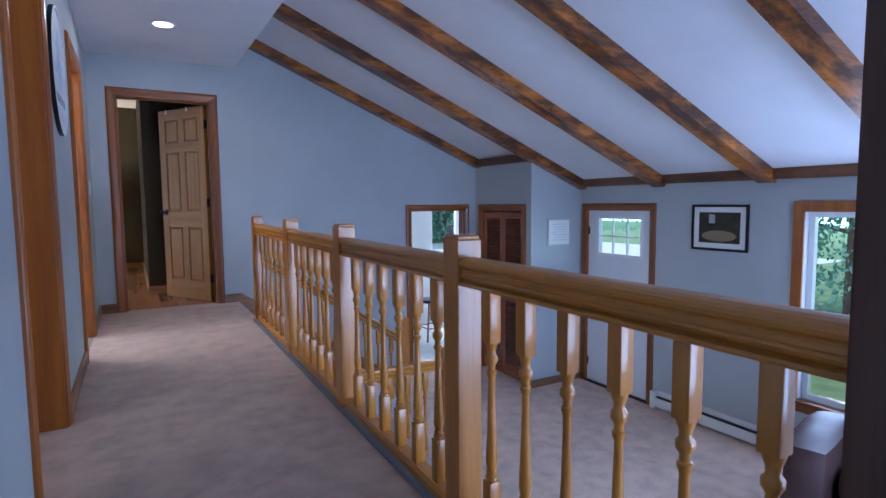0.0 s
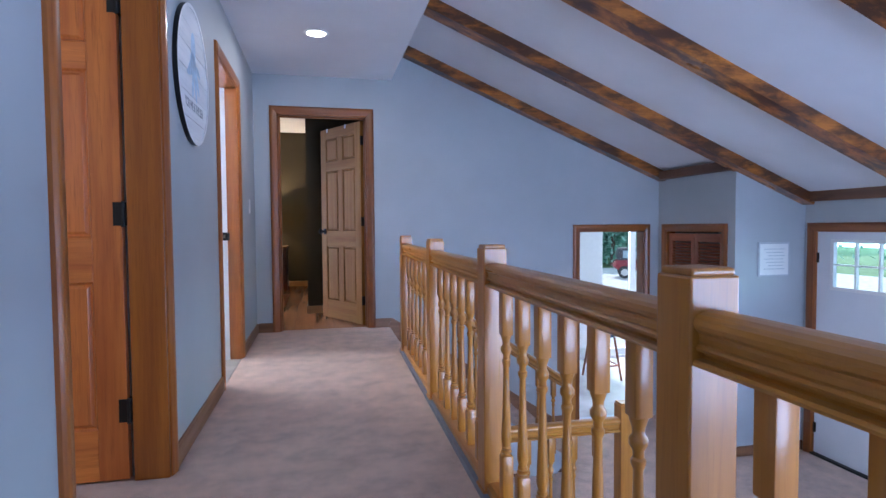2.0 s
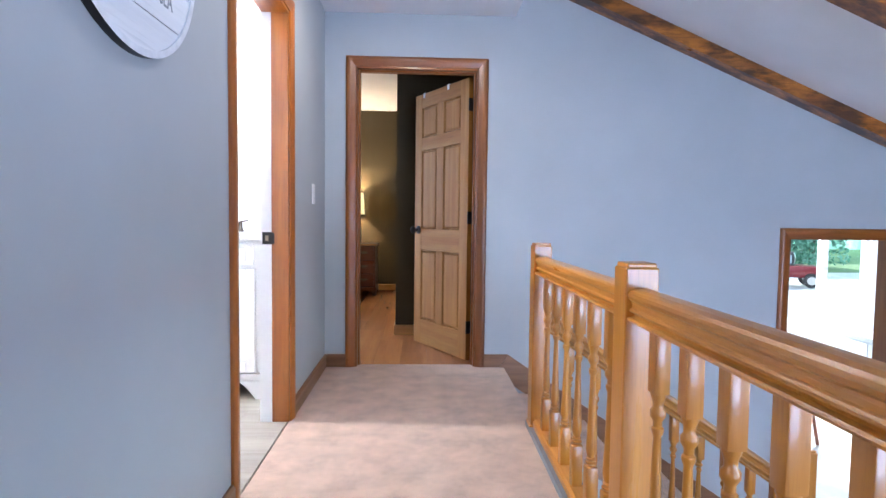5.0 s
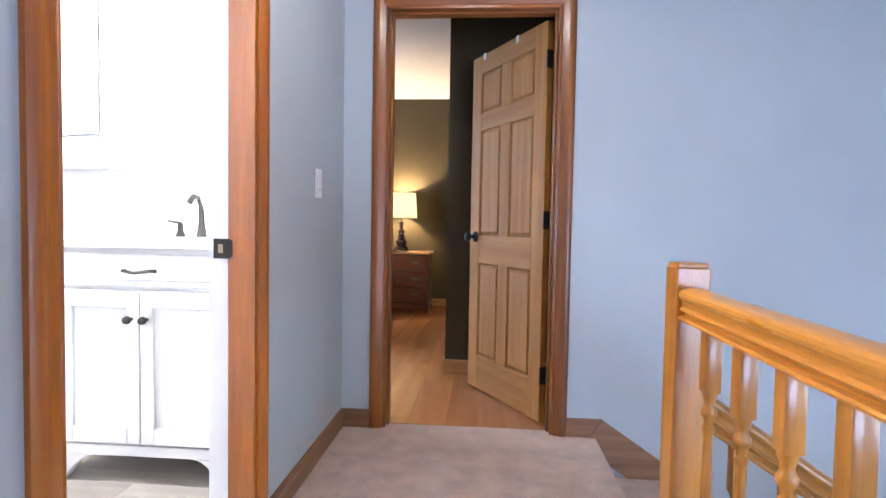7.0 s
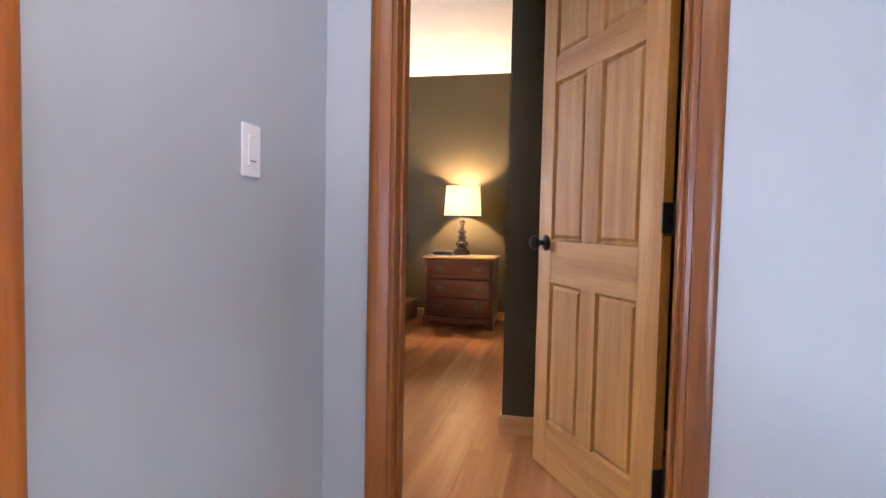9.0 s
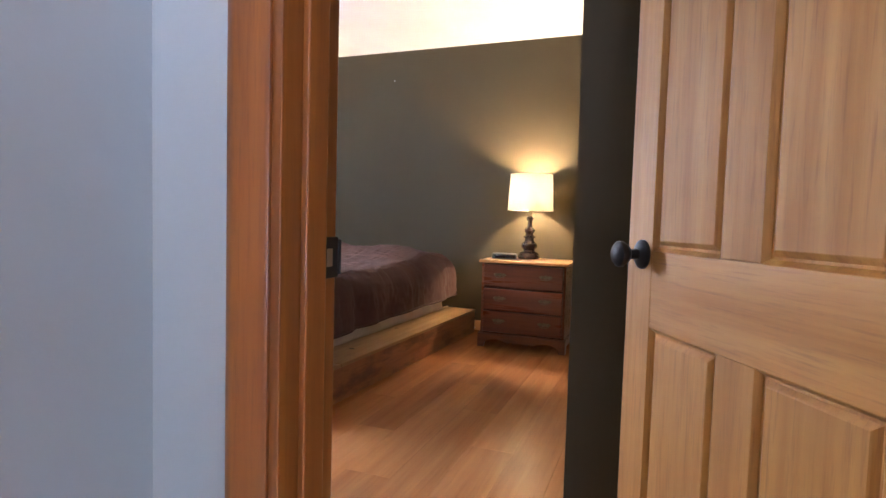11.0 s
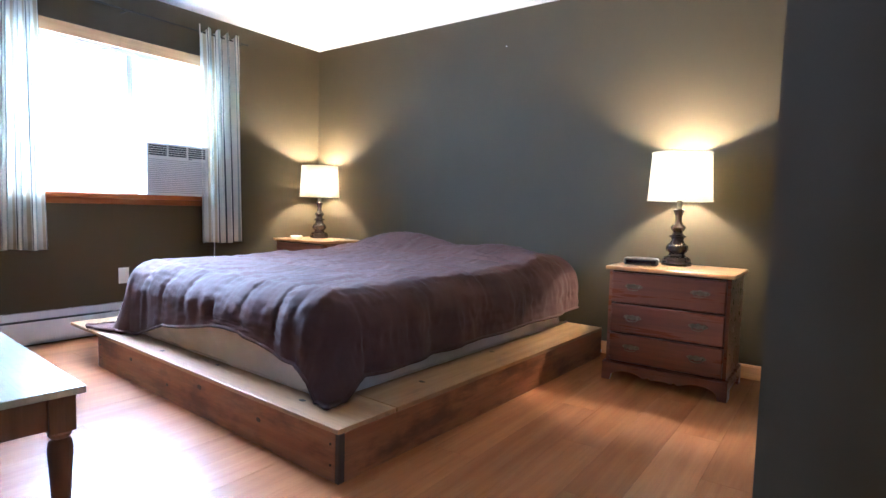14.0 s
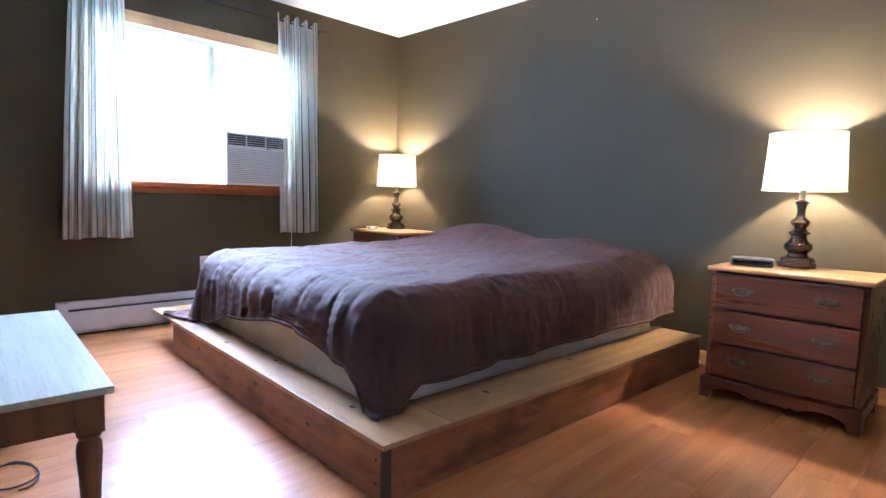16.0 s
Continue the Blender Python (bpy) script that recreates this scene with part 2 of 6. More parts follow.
BLACK = plain("black_iron", (0.02, 0.019, 0.018), 0.4, 0.6)
BRONZE = plain("oiled_bronze", (0.07, 0.062, 0.055), 0.35, 0.9)
PLATE = plain("white_plastic", (0.8, 0.8, 0.8), 0.35, spread=0.02)
GLASS = glass_mat("window_glass")
WHITEPAINT = plain("white_gloss_paint", (0.8, 0.8, 0.8), 0.35, spread=0.02)

# ---- the structure ----
LOW, SIDE, END, RAIL = -1.12, 0.0, 6.0, 1.2
SLOPE = (2.71 - 1.24) / (1.42 - 4.95)


def roof(x):
    """Underside of the sloped ceiling."""
    return 2.71 + (x - 1.42) * SLOPE


def wall(name, axis, p0, p1, cells, mats, label, holes=()):
    """A wall between p0 and p1 across its thickness. cells: strips (u0, u1, z0, z1a, z1b) along it; holes cut from them: (u0, u1, z0, z1).
    mats: (low side, high side) by strip function."""
    bm = bm_new()
    for u0, u1, z0, za, zb in cells:
        cuts = sorted({u0, u1, *[h for hole in holes for h in hole[:2] if u0 < h < u1]})
        for a, b in zip(cuts, cuts[1:]):
            top = lambda u: za + (zb - za) * (u - u0) / (u1 - u0)
            spans, base = [], z0
            for h in sorted((h for h in holes if h[0] <= a + 1e-6 and h[1] >= b - 1e-6), key=lambda h: h[2]):
                if h[2] > base + 1e-6:
                    spans.append((base, h[2], h[2]))
                base = h[3]
            spans.append((base, top(a), top(b)))
            for low, ta, tb in spans:
                if min(ta, tb) <= low:
                    continue
                vs = []
                for u, t in ((a, ta), (b, tb)):
                    for p in (p0, p1):
                        for z in (low, t):
                            vs.append(bm.verts.new((u, p, z) if axis == "y" else (p, u, z)))
                quads = ((0, 1, 3, 2), (4, 6, 7, 5), (0, 4, 5, 1), (2, 3, 7, 6), (0, 2, 6, 4), (1, 5, 7, 3))
                for n, q in enumerate(quads):
                    f = bm.faces.new([vs[i] for i in q])
                    f.material_index = 0 if n != 3 else 1
                    if n == 3 and callable(mats[-1]):
                        f.material_index = mats[-1]((a + b) / 2)
    return solid(name, bm, [m for m in mats if not callable(m)], label, "wall", "structure")


# floors
hall = solid("floor_hall", box(0.0, 1.24, -2.0, 6.06, -0.3, 0.0), CARPET, "beige cut-pile carpet of the upstairs hall", "floor", "structure")
solid("floor_side_room", box(-2.6, 0.0, 1.2, 3.95, -0.3, -0.002), CARPET, "beige carpet beyond the open hall door", "floor", "structure")
solid("floor_lower", box(1.24, 5.1, -2.0, 6.0, LOW - 0.2, LOW), CARPET, "beige carpet of the lower living room", "floor", "structure")
LAMSUB = plain("floor_underlay", (0.2, 0.11, 0.05), 0.6)
bedroom_floor = solid("floor_bedroom", box(-4.02, 1.45, 6.06, 10.28, -0.3, -0.008), LAMSUB, "honey-brown laminate plank bedroom floor", "floor", "structure")
bath_floor = solid("floor_bath", box(-2.5, 0.0, 4.05, 6.0, -0.3, -0.008), plain("bath_underlay", (0.3, 0.28, 0.25), 0.6), "grey-brown wood-look plank bathroom floor", "floor", "structure")
KITFLOOR = plain("kitchen_floor_vinyl", (0.5, 0.48, 0.46), 0.25, spread=0.15, scale=3)
solid("floor_kitchen", box(1.3, 6.6, 6.0, 8.62, LOW - 0.2, LOW - 0.002), KITFLOOR, "pale glossy kitchen floor", "floor", "structure")

solid("floor_hall_edge", box(1.24, 1.288, -2.0, 4.95, -0.3, -0.001), CARPET, "beige carpet under the balcony railing", "floor", "structure")

# walls
BD = (0.21, 1.035, -0.3, 2.045)
LD = (3.255, 4.025, LOW, 0.925)
wall("wall_end", "y", 6.0, 6.12, [(-4.02, -0.12, -0.3, 2.64, 2.64), (-0.12, 1.3, -0.3, 2.64, 2.64), (1.3, 1.42, LOW - 0.2, 2.64, 2.79), (1.42, 1.45, LOW - 0.2, 2.79, 2.78), (1.45, 5.1, LOW - 0.2, 2.78, roof(5.1) + 0.06)],
     (WALL, BROWN, WHITEPAINT, lambda u: 1 if u < 1.45 else 2), "blue-grey painted end wall", (BD, LD))
D1 = (2.13, 2.975, -0.3, 2.045)
BA = (4.2, 4.975, -0.3, 2.02)
wall("wall_hall", "x", -0.12, 0.0, [(-2.0, 6.0, -0.3, 2.5, 2.5)], (BATHWALL, WALL, lambda u: 1), "blue-grey painted hall wall", (D1, BA))
FD = (3.85, 4.765, LOW, 0.925)
FW = (0.55, 2.36, -0.6, 0.92)
wall("wall_front", "x", 4.95, 5.1, [(-2.0, 6.0, LOW - 0.2, roof(4.95) + 0.02, roof(4.95) + 0.02)], (WALL, WHITEPAINT, lambda u: 1), "blue-grey painted front wall", (FD, FW))
SW = (1.75, 4.45, -0.65, 1.05)
wall("wall_south", "y", -2.12, -2.0, [(-0.12, 1.3, -0.3, 2.5, 2.5), (1.3, 5.1, LOW - 0.2, 2.75, roof(5.1))], (WHITEPAINT, WALL, lambda u: 1), "blue-grey painted wall behind", (SW,))
CL = (5.02, 5.86, LOW, 0.925)
wall("wall_closet", "x", 4.2, 4.3, [(4.86, 6.0, LOW, roof(4.2), roof(4.2))], (WALL, WALL, lambda u: 1), "blue-grey closet front wall", (CL,))
wall("wall_closet_side", "y", 4.86, 4.96, [(4.3, 4.95, LOW, roof(4.3), roof(4.95))], (WALL, WALL, lambda u: 1), "blue-grey closet side wall")
wall("wall_under_hall", "x", 1.14, 1.24, [(-2.0, 4.86, LOW - 0.2, -0.3, -0.3)], (WALL, WALL, lambda u: 1), "blue-grey wall below the balcony")
BW = (7.5, 8.98, 1.05, 2.14)
wall("wall_bedroom_window", "x", -4.02, -3.9, [(6.12, 10.28, -0.3, 2.64, 2.64)], (WHITEPAINT, BROWN, lambda u: 1), "olive-brown bedroom window wall", (BW,))
wall("wall_headboard", "y", 10.16, 10.28, [(-3.9, 1.45, -0.3, 2.64, 2.64)], (BROWN, BROWN, lambda u: 1), "olive-brown bedroom wall behind the bed")
wall("wall_bedroom_closet", "y", 7.07, 7.18, [(0.438, 1.45, -0.3, 2.64, 2.64)], (BROWN, BROWN, lambda u: 1), "dark olive-brown closet wall facing the door")
wall("wall_bedroom_closet_side", "x", 0.438, 0.55, [(7.18, 10.16, -0.3, 2.64, 2.64)], (BROWN, BROWN, lambda u: 1), "olive-brown closet side wall")
wall("wall_bedroom_east", "x", 1.33, 1.45, [(6.12, 7.07, -0.3, 2.64, 2.64)], (BROWN, BROWN, lambda u: 1), "olive-brown bedroom wall behind the door")
wall("wall_bath_south", "y", 3.95, 4.05, [(-2.5, -0.12, -0.3, 2.5, 2.5)], (WALL, BATHWALL, lambda u: 1), "white bathroom wall")
wall("wall_bath_west", "x", -2.5, -2.4, [(4.05, 6.0, -0.3, 2.5, 2.5)], (BATHWALL, BATHWALL, lambda u: 1), "white bathroom side wall")
solid("wall_bath_back", box(-2.4, -0.12, 5.965, 5.998, 0, 2.4), BATHWALL, "white bathroom wall behind the vanity", "wall", "structure")
wall("wall_side_room", "x", -2.6, -2.5, [(1.2, 3.95, -0.3, 2.5, 2.5)], (WALL, WALL, lambda u: 1), "grey wall of the side room")
# unseen wall added to keep light out of the hall door's hinge gap
solid("wall_gap_blocker", box(-2.5, -0.122, 3.025, 3.1, -0.3, 2.5), WALL, "added grey wall behind the open door that darkens the hinge gap", "wall", "structure")
wall("wall_side_room_south", "y", 1.2, 1.3, [(-2.5, -0.12, -0.3, 2.5, 2.5)], (WALL, WALL, lambda u: 1), "grey wall of the side room")
KW = (4.86, 6.0, LOW + 0.04, 1.44)
wall("wall_kitchen_back", "y", 8.5, 8.62, [(1.3, 6.6, LOW - 0.2, 1.5, 1.5)], (WHITEPAINT, WHITEPAINT, lambda u: 1), "white kitchen wall with a large window", (KW,))
wall("wall_kitchen_side", "x", 6.5, 6.6, [(6.12, 8.5, LOW - 0.2, 1.5, 1.5)], (WHITEPAINT, WHITEPAINT, lambda u: 1), "white kitchen side wall")
wall("wall_kitchen_west", "x", 1.45, 1.55, [(6.12, 8.5, LOW - 0.2, 1.5, 1.5)], (WHITEPAINT, WHITEPAINT, lambda u: 1), "white kitchen side wall")

# ceilings
bm = box(-0.12, 1.28, -2.12, 6.0, 2.4, 2.5)
solid("ceiling_hall", bm, WHITE, "flat white hall ceiling", "ceiling", "structure")


def prism_y(section, y0, y1):
    bm = bm_new()
    ends = [[bm.verts.new((x, y, z)) for x, z in section] for y in (y0, y1)]
    n = len(section)
    for i in range(n):
        bm.faces.new((ends[0][i], ends[0][(i + 1) % n], ends[1][(i + 1) % n], ends[1][i]))
    bm.faces.new(ends[0])
    bm.faces.new(list(reversed(ends[1])))
    return bm


solid("ceiling_slope", prism_y([(1.42, 2.71), (5.1, roof(5.1)), (5.1, roof(5.1) + 0.12), (1.42, 2.84)], -2.12, 6.0), WHITE, "white sloped ceiling between the beams", "ceiling", "structure")
solid("ceiling_soffit", prism_y([(1.28, 2.4), (1.42, 2.71), (1.42, 2.84), (1.28, 2.5)], -2.12, 6.0), WHITE, "white sloped edge of the hall ceiling", "ceiling", "structure")
solid("ceiling_bedroom", box(-3.9, 1.33, 6.12, 10.16, 2.562, 2.64), BEDCEIL, "white bedroom ceiling", "ceiling", "structure")
solid("ceiling_bath", box(-2.5, -0.12, 4.05, 5.998, 2.4, 2.5), BATHWALL, "white bathroom ceiling", "ceiling", "structure")
solid("ceiling_side_room", box(-2.6, -0.12, 1.2, 3.95, 2.4, 2.5), WHITE, "white side room ceiling", "ceiling", "structure")
solid("ceiling_kitchen", box(1.45, 6.6, 6.12, 8.62, 1.3, 1.5), WHITE, "white kitchen ceiling", "ceiling", "structure")

# ---- roof beams ----
for n, y in enumerate((5.94, 4.82, 3.74, 2.66, 1.58, 0.5, -0.58, -1.66)):
    w = 0.06 if n == 0 else 0.075
    sec = [(-w, -0.09), (w, -0.09), (w, 0.0), (-w, 0.0)]
    a, b = Vector((1.43, y, roof(1.43))), Vector((4.95, y, roof(4.95)))
    ob = solid("ceiling_beam", sweep(sec, a, b), BEAM, "dark stained rough-hewn wooden ceiling beam", "beam", group="ceiling beams")
solid("wall_plate_beam", box(4.87, 4.95, -2.0, 4.86, 1.185, 1.29), BEAMY, "dark stained wooden beam along the front wall top", "beam")
solid("closet_beam", box(4.12, 4.2, 4.86, 5.88, roof(4.2) - 0.085, roof(4.2)), BEAMY, "dark stained wooden beam over the closet", "beam")


# ---- door casings ----
def casing(name, axis, p, side, u0, u1, z0, z1, mz, mh, label, w=0.065, depth=0.12, jamb=None, jz=None):
    """Wooden trim round an opening in a wall face at p (side: the way it faces), with the jamb lining through the wall."""
    ob = thing(name, label, "door frame", kind="structure")

    def bx(a0, a1, d0, d1, c0, c1, bev=0.004):
        d0, d1 = sorted((p + side * d0, p + side * d1))
        return box(a0, a1, d0, d1, c0, c1, bev) if axis == "y" else box(d0, d1, a0, a1, c0, c1, bev)

    r = 0.012
    prof = [(0.0, 0.0), (0.0, 0.009), (0.005, 0.012), (0.018, 0.013), (0.028, 0.017), (0.045, 0.021), (0.057, 0.019), (w, 0.011), (w, 0.0)]
    corners = ((u0, -1, z0, 0), (u0, -1, z1, 1), (u1, 1, z1, 1), (u1, 1, z0, 0))
    for n, (a, b) in enumerate(zip(corners, corners[1:])):
        bm = bm_new()
        ends = []
        for u, su, z, sz in (a, b):
            row = []
            for q, d in prof:
                pu, pz, pd = u + su * (q + 0.003), z + sz * (q + 0.003), p + side * d
                row.append(bm.verts.new((pu, pd, pz) if axis == "y" else (pd, pu, pz)))
            ends.append(row)
        k = len(prof)
        for i in range(k):
            bm.faces.new((ends[0][i], ends[0][(i + 1) % k], ends[1][(i + 1) % k], ends[1][i]))
        bm.faces.new(ends[0])
        bm.faces.new(list(reversed(ends[1])))
        part("casing_head" if n == 1 else "casing_side", bm, mh if n == 1 else mz, ob, smooth=True)
    part("jamb", bx(u0 - 0.004, u0 + r, 0.004, -depth - 0.004, z0, z1, 0.002), jamb or mz, ob)
    part("jamb", bx(u1 - r, u1 + 0.004, 0.004, -depth - 0.004, z0, z1, 0.002), jz or jamb or mz, ob)
    part("jamb_head", bx(u0, u1, 0.004, -depth - 0.004, z1 - r, z1 + 0.004, 0.002), mh, ob)
    return ob


bd_frame = casing("door_frame_bedroom", "y", 6.0, -1, BD[0], BD[1], 0.0, BD[3], TRIMZ, TRIMX, "red-brown stained wooden bedroom door frame")
for a0, a1 in ((BD[0] + 0.012, BD[0] + 0.024), (BD[1] - 0.024, BD[1] - 0.012)):
    part("door_stop", box(a0, a1, 6.036, 6.083, 0.0, BD[3] - 0.012, 0.003), TRIMZ, bd_frame)
part("door_stop", box(BD[0] + 0.024, BD[1] - 0.024, 6.036, 6.083, BD[3] - 0.024, BD[3] - 0.012, 0.003), TRIMX, bd_frame)
casing("door_frame_hall", "x", 0.0, 1, D1[0], D1[1], 0.0, D1[3], ORANGEZ, ORANGEY, "orange-brown stained wooden hall door frame")
casing("door_frame_bath", "x", 0.0, 1, BA[0], BA[1], 0.0, BA[3], ORANGEZ, ORANGEY, "orange-brown stained wooden bathroom door frame")
casing("door_frame_lower", "y", 6.0, -1, LD[0], LD[1], LOW, LD[3], TRIMZ, TRIMX, "brown stained frame of the lower doorway")
casing("door_frame_front", "x", 4.95, -1, FD[0], FD[1], LOW, FD[3], TRIMZ, TRIMY, "brown stained front door frame", depth=0.15)
casing("door_frame_closet", "x", 4.2, -1, CL[0], CL[1], LOW, CL[3], TRIMZ, TRIMY, "brown stained closet door frame", depth=0.1)

# ---- skirting ----
BB = [(0, 0), (0.014, 0), (0.014, 0.075), (0.008, 0.088), (0, 0.088)]


def skirting(a, b, mat_, inward, z=0.0, h=1.0):
    """inward: the side (x, y) towards which the board is proud."""
    a, b = Vector((*a, z)), Vector((*b, z))
    s = (b - a).normalized().cross(Vector((0, 0, 1)))
    k = 1 if s.dot(Vector((*inward, 0))) > 0 else -1
    return solid("baseboard", sweep([(u * k, v * h) for u, v in BB], a, b), mat_, "stained wooden baseboard", "baseboard", "structure")


for a, b in (((0, -2), (0, D1[0] - 0.065)), ((0, D1[1] + 0.065), (0, BA[0] - 0.065)), ((0, BA[1] + 0.065), (0, 6.0))):
    skirting(a, b, BASEY, (1, 0))
skirting((0.014, 6.0), (BD[0] - 0.065, 6.0), BASEX, (0, -1))
skirting((BD[1] + 0.065, 6.0), (1.27, 6.0), BASEX, (0, -1))
skirting((4.2, 4.86), (4.95, 4.86), BASEX, (0, -1), LOW)
skirting((2.9, 6.0), (LD[0] - 0.065, 6.0), BASEX, (0, -1), LOW)
skirting((-3.9, 10.16), (0.438, 10.16), BEDBASE, (0, -1))
skirting((0.424, 7.07), (1.33, 7.07), BEDBASE, (0, -1))
skirting((0.438, 7.06), (0.438, 10.16), BEDBASE, (-1, 0))

# ---- balcony balustrade ----
HALF = [(0.03, 0.0), (0.036, 0.002), (0.0375, 0.007), (0.035, 0.012), (0.022, 0.0135), (0.018, 0.017), (0.019, 0.0215), (0.03, 0.0245), (0.0325, 0.029), (0.03, 0.0335), (0.026, 0.036), (0.0265, 0.045), (0.0285, 0.052), (0.0345, 0.058), (0.037, 0.066), (0.0355, 0.074), (0.029, 0.08), (0.017, 0.084)]
RAILSEC = HALF + [(0.0, 0.085)] + [(-u, v) for u, v in reversed(HALF)]
SHOESEC = [(-0.032, 0.0), (0.032, 0.0), (0.032, 0.022), (0.024, 0.036), (-0.024, 0.036), (-0.032, 0.022)]


def baluster_mesh(height, name="baluster", s=0.019, block=0.15):
    """A turned baluster with square ends, standing on z = 0."""
    bm = bm_new()
    add_box(bm, -s, s, -s, s, 0.0, block, 0.003)
    add_box(bm, -s, s, -s, s, height - block, height, 0.003)
    a, h = block - 0.004, height - 2 * block + 0.008
    prof = [(0.017, 0.0), (0.012, 0.02), (0.0185, 0.035), (0.0185, 0.045), (0.012, 0.055), (0.016, 0.065), (0.016, 0.075), (0.0125, 0.085), (0.0175, 0.14), (0.0165, 0.2), (0.0135, 0.36), (0.0105, 0.62),
            (0.0095, 0.74), (0.0145, 0.77), (0.0145, 0.79), (0.0105, 0.8), (0.0105, 0.83), (0.018, 0.86), (0.018, 0.89), (0.012, 0.91), (0.0125, 0.94), (0.018, 0.98), (0.018, 1.0)]
    add_lathe(bm, [(r, a + h * k) for r, k in prof], seg=12)
    return mesh_of(name, bm, OAKZ, True)


def newel(height, s=0.043):
    bm = bm_new()
    add_box(bm, -s, s, -s, s, 0.0, height - 0.012, 0.004)
    add_box(bm, -s + 0.004, s - 0.004, -s + 0.004, s - 0.004, height - 0.014, height, 0.005)
    return bm


POSTS = (4.86, 3.645, 2.55, 1.42)


def rail_x(y):
    """The railing runs slightly askew to the hall."""
    return 1.236 + (y - 4.86) * 0.016


balustrade = thing("balustrade", "honey-stained oak balcony railing with turned balusters", "railing")
post_me = mesh_of("newel_post", newel(0.915), OAKZ)
foot_me = mesh_of("post_foot", box(-0.05, 0.05, -0.05, 0.05, 0.0, 0.035, 0.008), OAKZ)
for y in POSTS:
    p = piece("newel_post", post_me, balustrade, pose(rail_x(y), y, 0))
    piece("post_foot", foot_me, p, pose(0, 0, 0))
stops = [0.345, *reversed(POSTS)]
bal_me = baluster_mesh(0.706)
for n, (a, b) in enumerate(zip(stops, stops[1:])):
    lo, hi = a + (0.043 if n else 0.0), b - 0.043
    part("handrail", sweep(RAILSEC, (rail_x(lo), lo, 0.766), (rail_x(hi), hi, 0.766)), OAKY, balustrade)
    part("shoe_rail", sweep(SHOESEC, (rail_x(lo), lo, 0.026), (rail_x(hi), hi, 0.026)), OAKY, balustrade)
    count = 6
    for k in range(count):
        y = lo + (hi - lo) * (k + 0.75) / (count + 0.5)
        piece("baluster", bal_me, balustrade, pose(rail_x(y), y, 0.062))
CURB = paint("curb_paint", (0.2, 0.22, 0.26), 0.6)
curb = solid("trim_balcony_edge", sweep([(-0.052, 0.0), (0.052, 0.0), (0.052, 0.026), (-0.052, 0.026)], (rail_x(-2.0), -2.0, 0.0), (rail_x(4.91), 4.91, 0.0)), CURB, "grey painted strip under the balcony railing", "trim", "structure")
solid("trim_balcony_fascia", box(1.288, 1.298, -2.0, 4.95, -0.3, 0.0), WALL, "blue-grey painted balcony fascia", "trim", "structure")
hall_post = solid("wooden_post", box(1.1, 1.24, 0.2, 0.345, 0.026, 2.41, 0.006), wood("post_dark_z", (0.12, 0.05, 0.025), (0.05, 0.02, 0.012), 2, 0.45), "dark stained square wooden post beside the railing", "post")

# ---- stairs down to the lower room ----
stairs = thing("staircase", "carpeted stairs down to the living room", "stairs", kind="structure")
RISE, TREAD = 1.12 / 6, 0.28
for k in range(5):
    x = 1.24 + TREAD * k
    part("step", box(x, x + TREAD + 0.02, 4.95, 6.0, LOW, -RISE * (k + 1), 0.006), CARPET, stairs)
part("riser", box(1.225, 1.24, 4.95, 6.0, -RISE - 0.02, -0.004), CARPET, stairs)
part("stringer", sweep([(0, -0.16), (0.02, -0.16), (0.02, 0.0), (0, 0.0)], (1.27, 5.998, 0.088), (1.27 + TREAD * 6, 5.998, 0.088 - RISE * 6)), BASEX, stairs, "brown stained skirt board")
part("stringer", box(1.25, 2.64, 4.93, 4.95, LOW, LOW + 0.02), BASEX, stairs)
stair_rail = thing("stair_railing", "honey-stained oak stair railing with turned balusters", "railing")
slope = lambda x: 0.47 - 0.667 * (x - 1.29)
p = piece("newel_post", mesh_of("newel_post", newel(1.0), OAKZ), stair_rail, pose(2.62, 4.9, LOW))
part("handrail", sweep(RAILSEC, (1.24, 4.9, slope(1.24)), (2.58, 4.9, slope(2.58))), OAKX, stair_rail)
for k in range(9):
    x = 1.4 + 0.135 * k
    step = -RISE * (int((x - 1.24) / TREAD) + 1)
    bm_h = slope(x) + 0.01 - step
    piece("baluster", baluster_mesh(bm_h, block=0.13), stair_rail, pose(x, 4.9, step))
part("stringer", sweep([(-0.02, -0.3), (0.02, -0.3), (0.02, 0.02), (-0.02, 0.02)], (1.25, 4.93, -0.1), (2.6, 4.93, -0.1 - 0.667 * 1.35)), WALL, stair_rail, "blue-grey painted stair side")
guard = thing("guard_rail", "oak guard railing on the lower level", "railing")
piece("newel_post", mesh_of("newel_post", newel(1.0), OAKZ), guard, pose(2.43, 3.72, LOW))
part("handrail", sweep(RAILSEC, (1.25, 3.72, -0.3), (2.39, 3.72, -0.3)), OAKX, guard)
part("shoe_rail", sweep(SHOESEC, (1.25, 3.72, LOW), (2.39, 3.72, LOW)), OAKX, guard)
bal3 = baluster_mesh(-0.3 - LOW - 0.036)
for k in range(7):
    piece("baluster", bal3, guard, pose(1.34 + 0.15 * k, 3.72, LOW + 0.036))


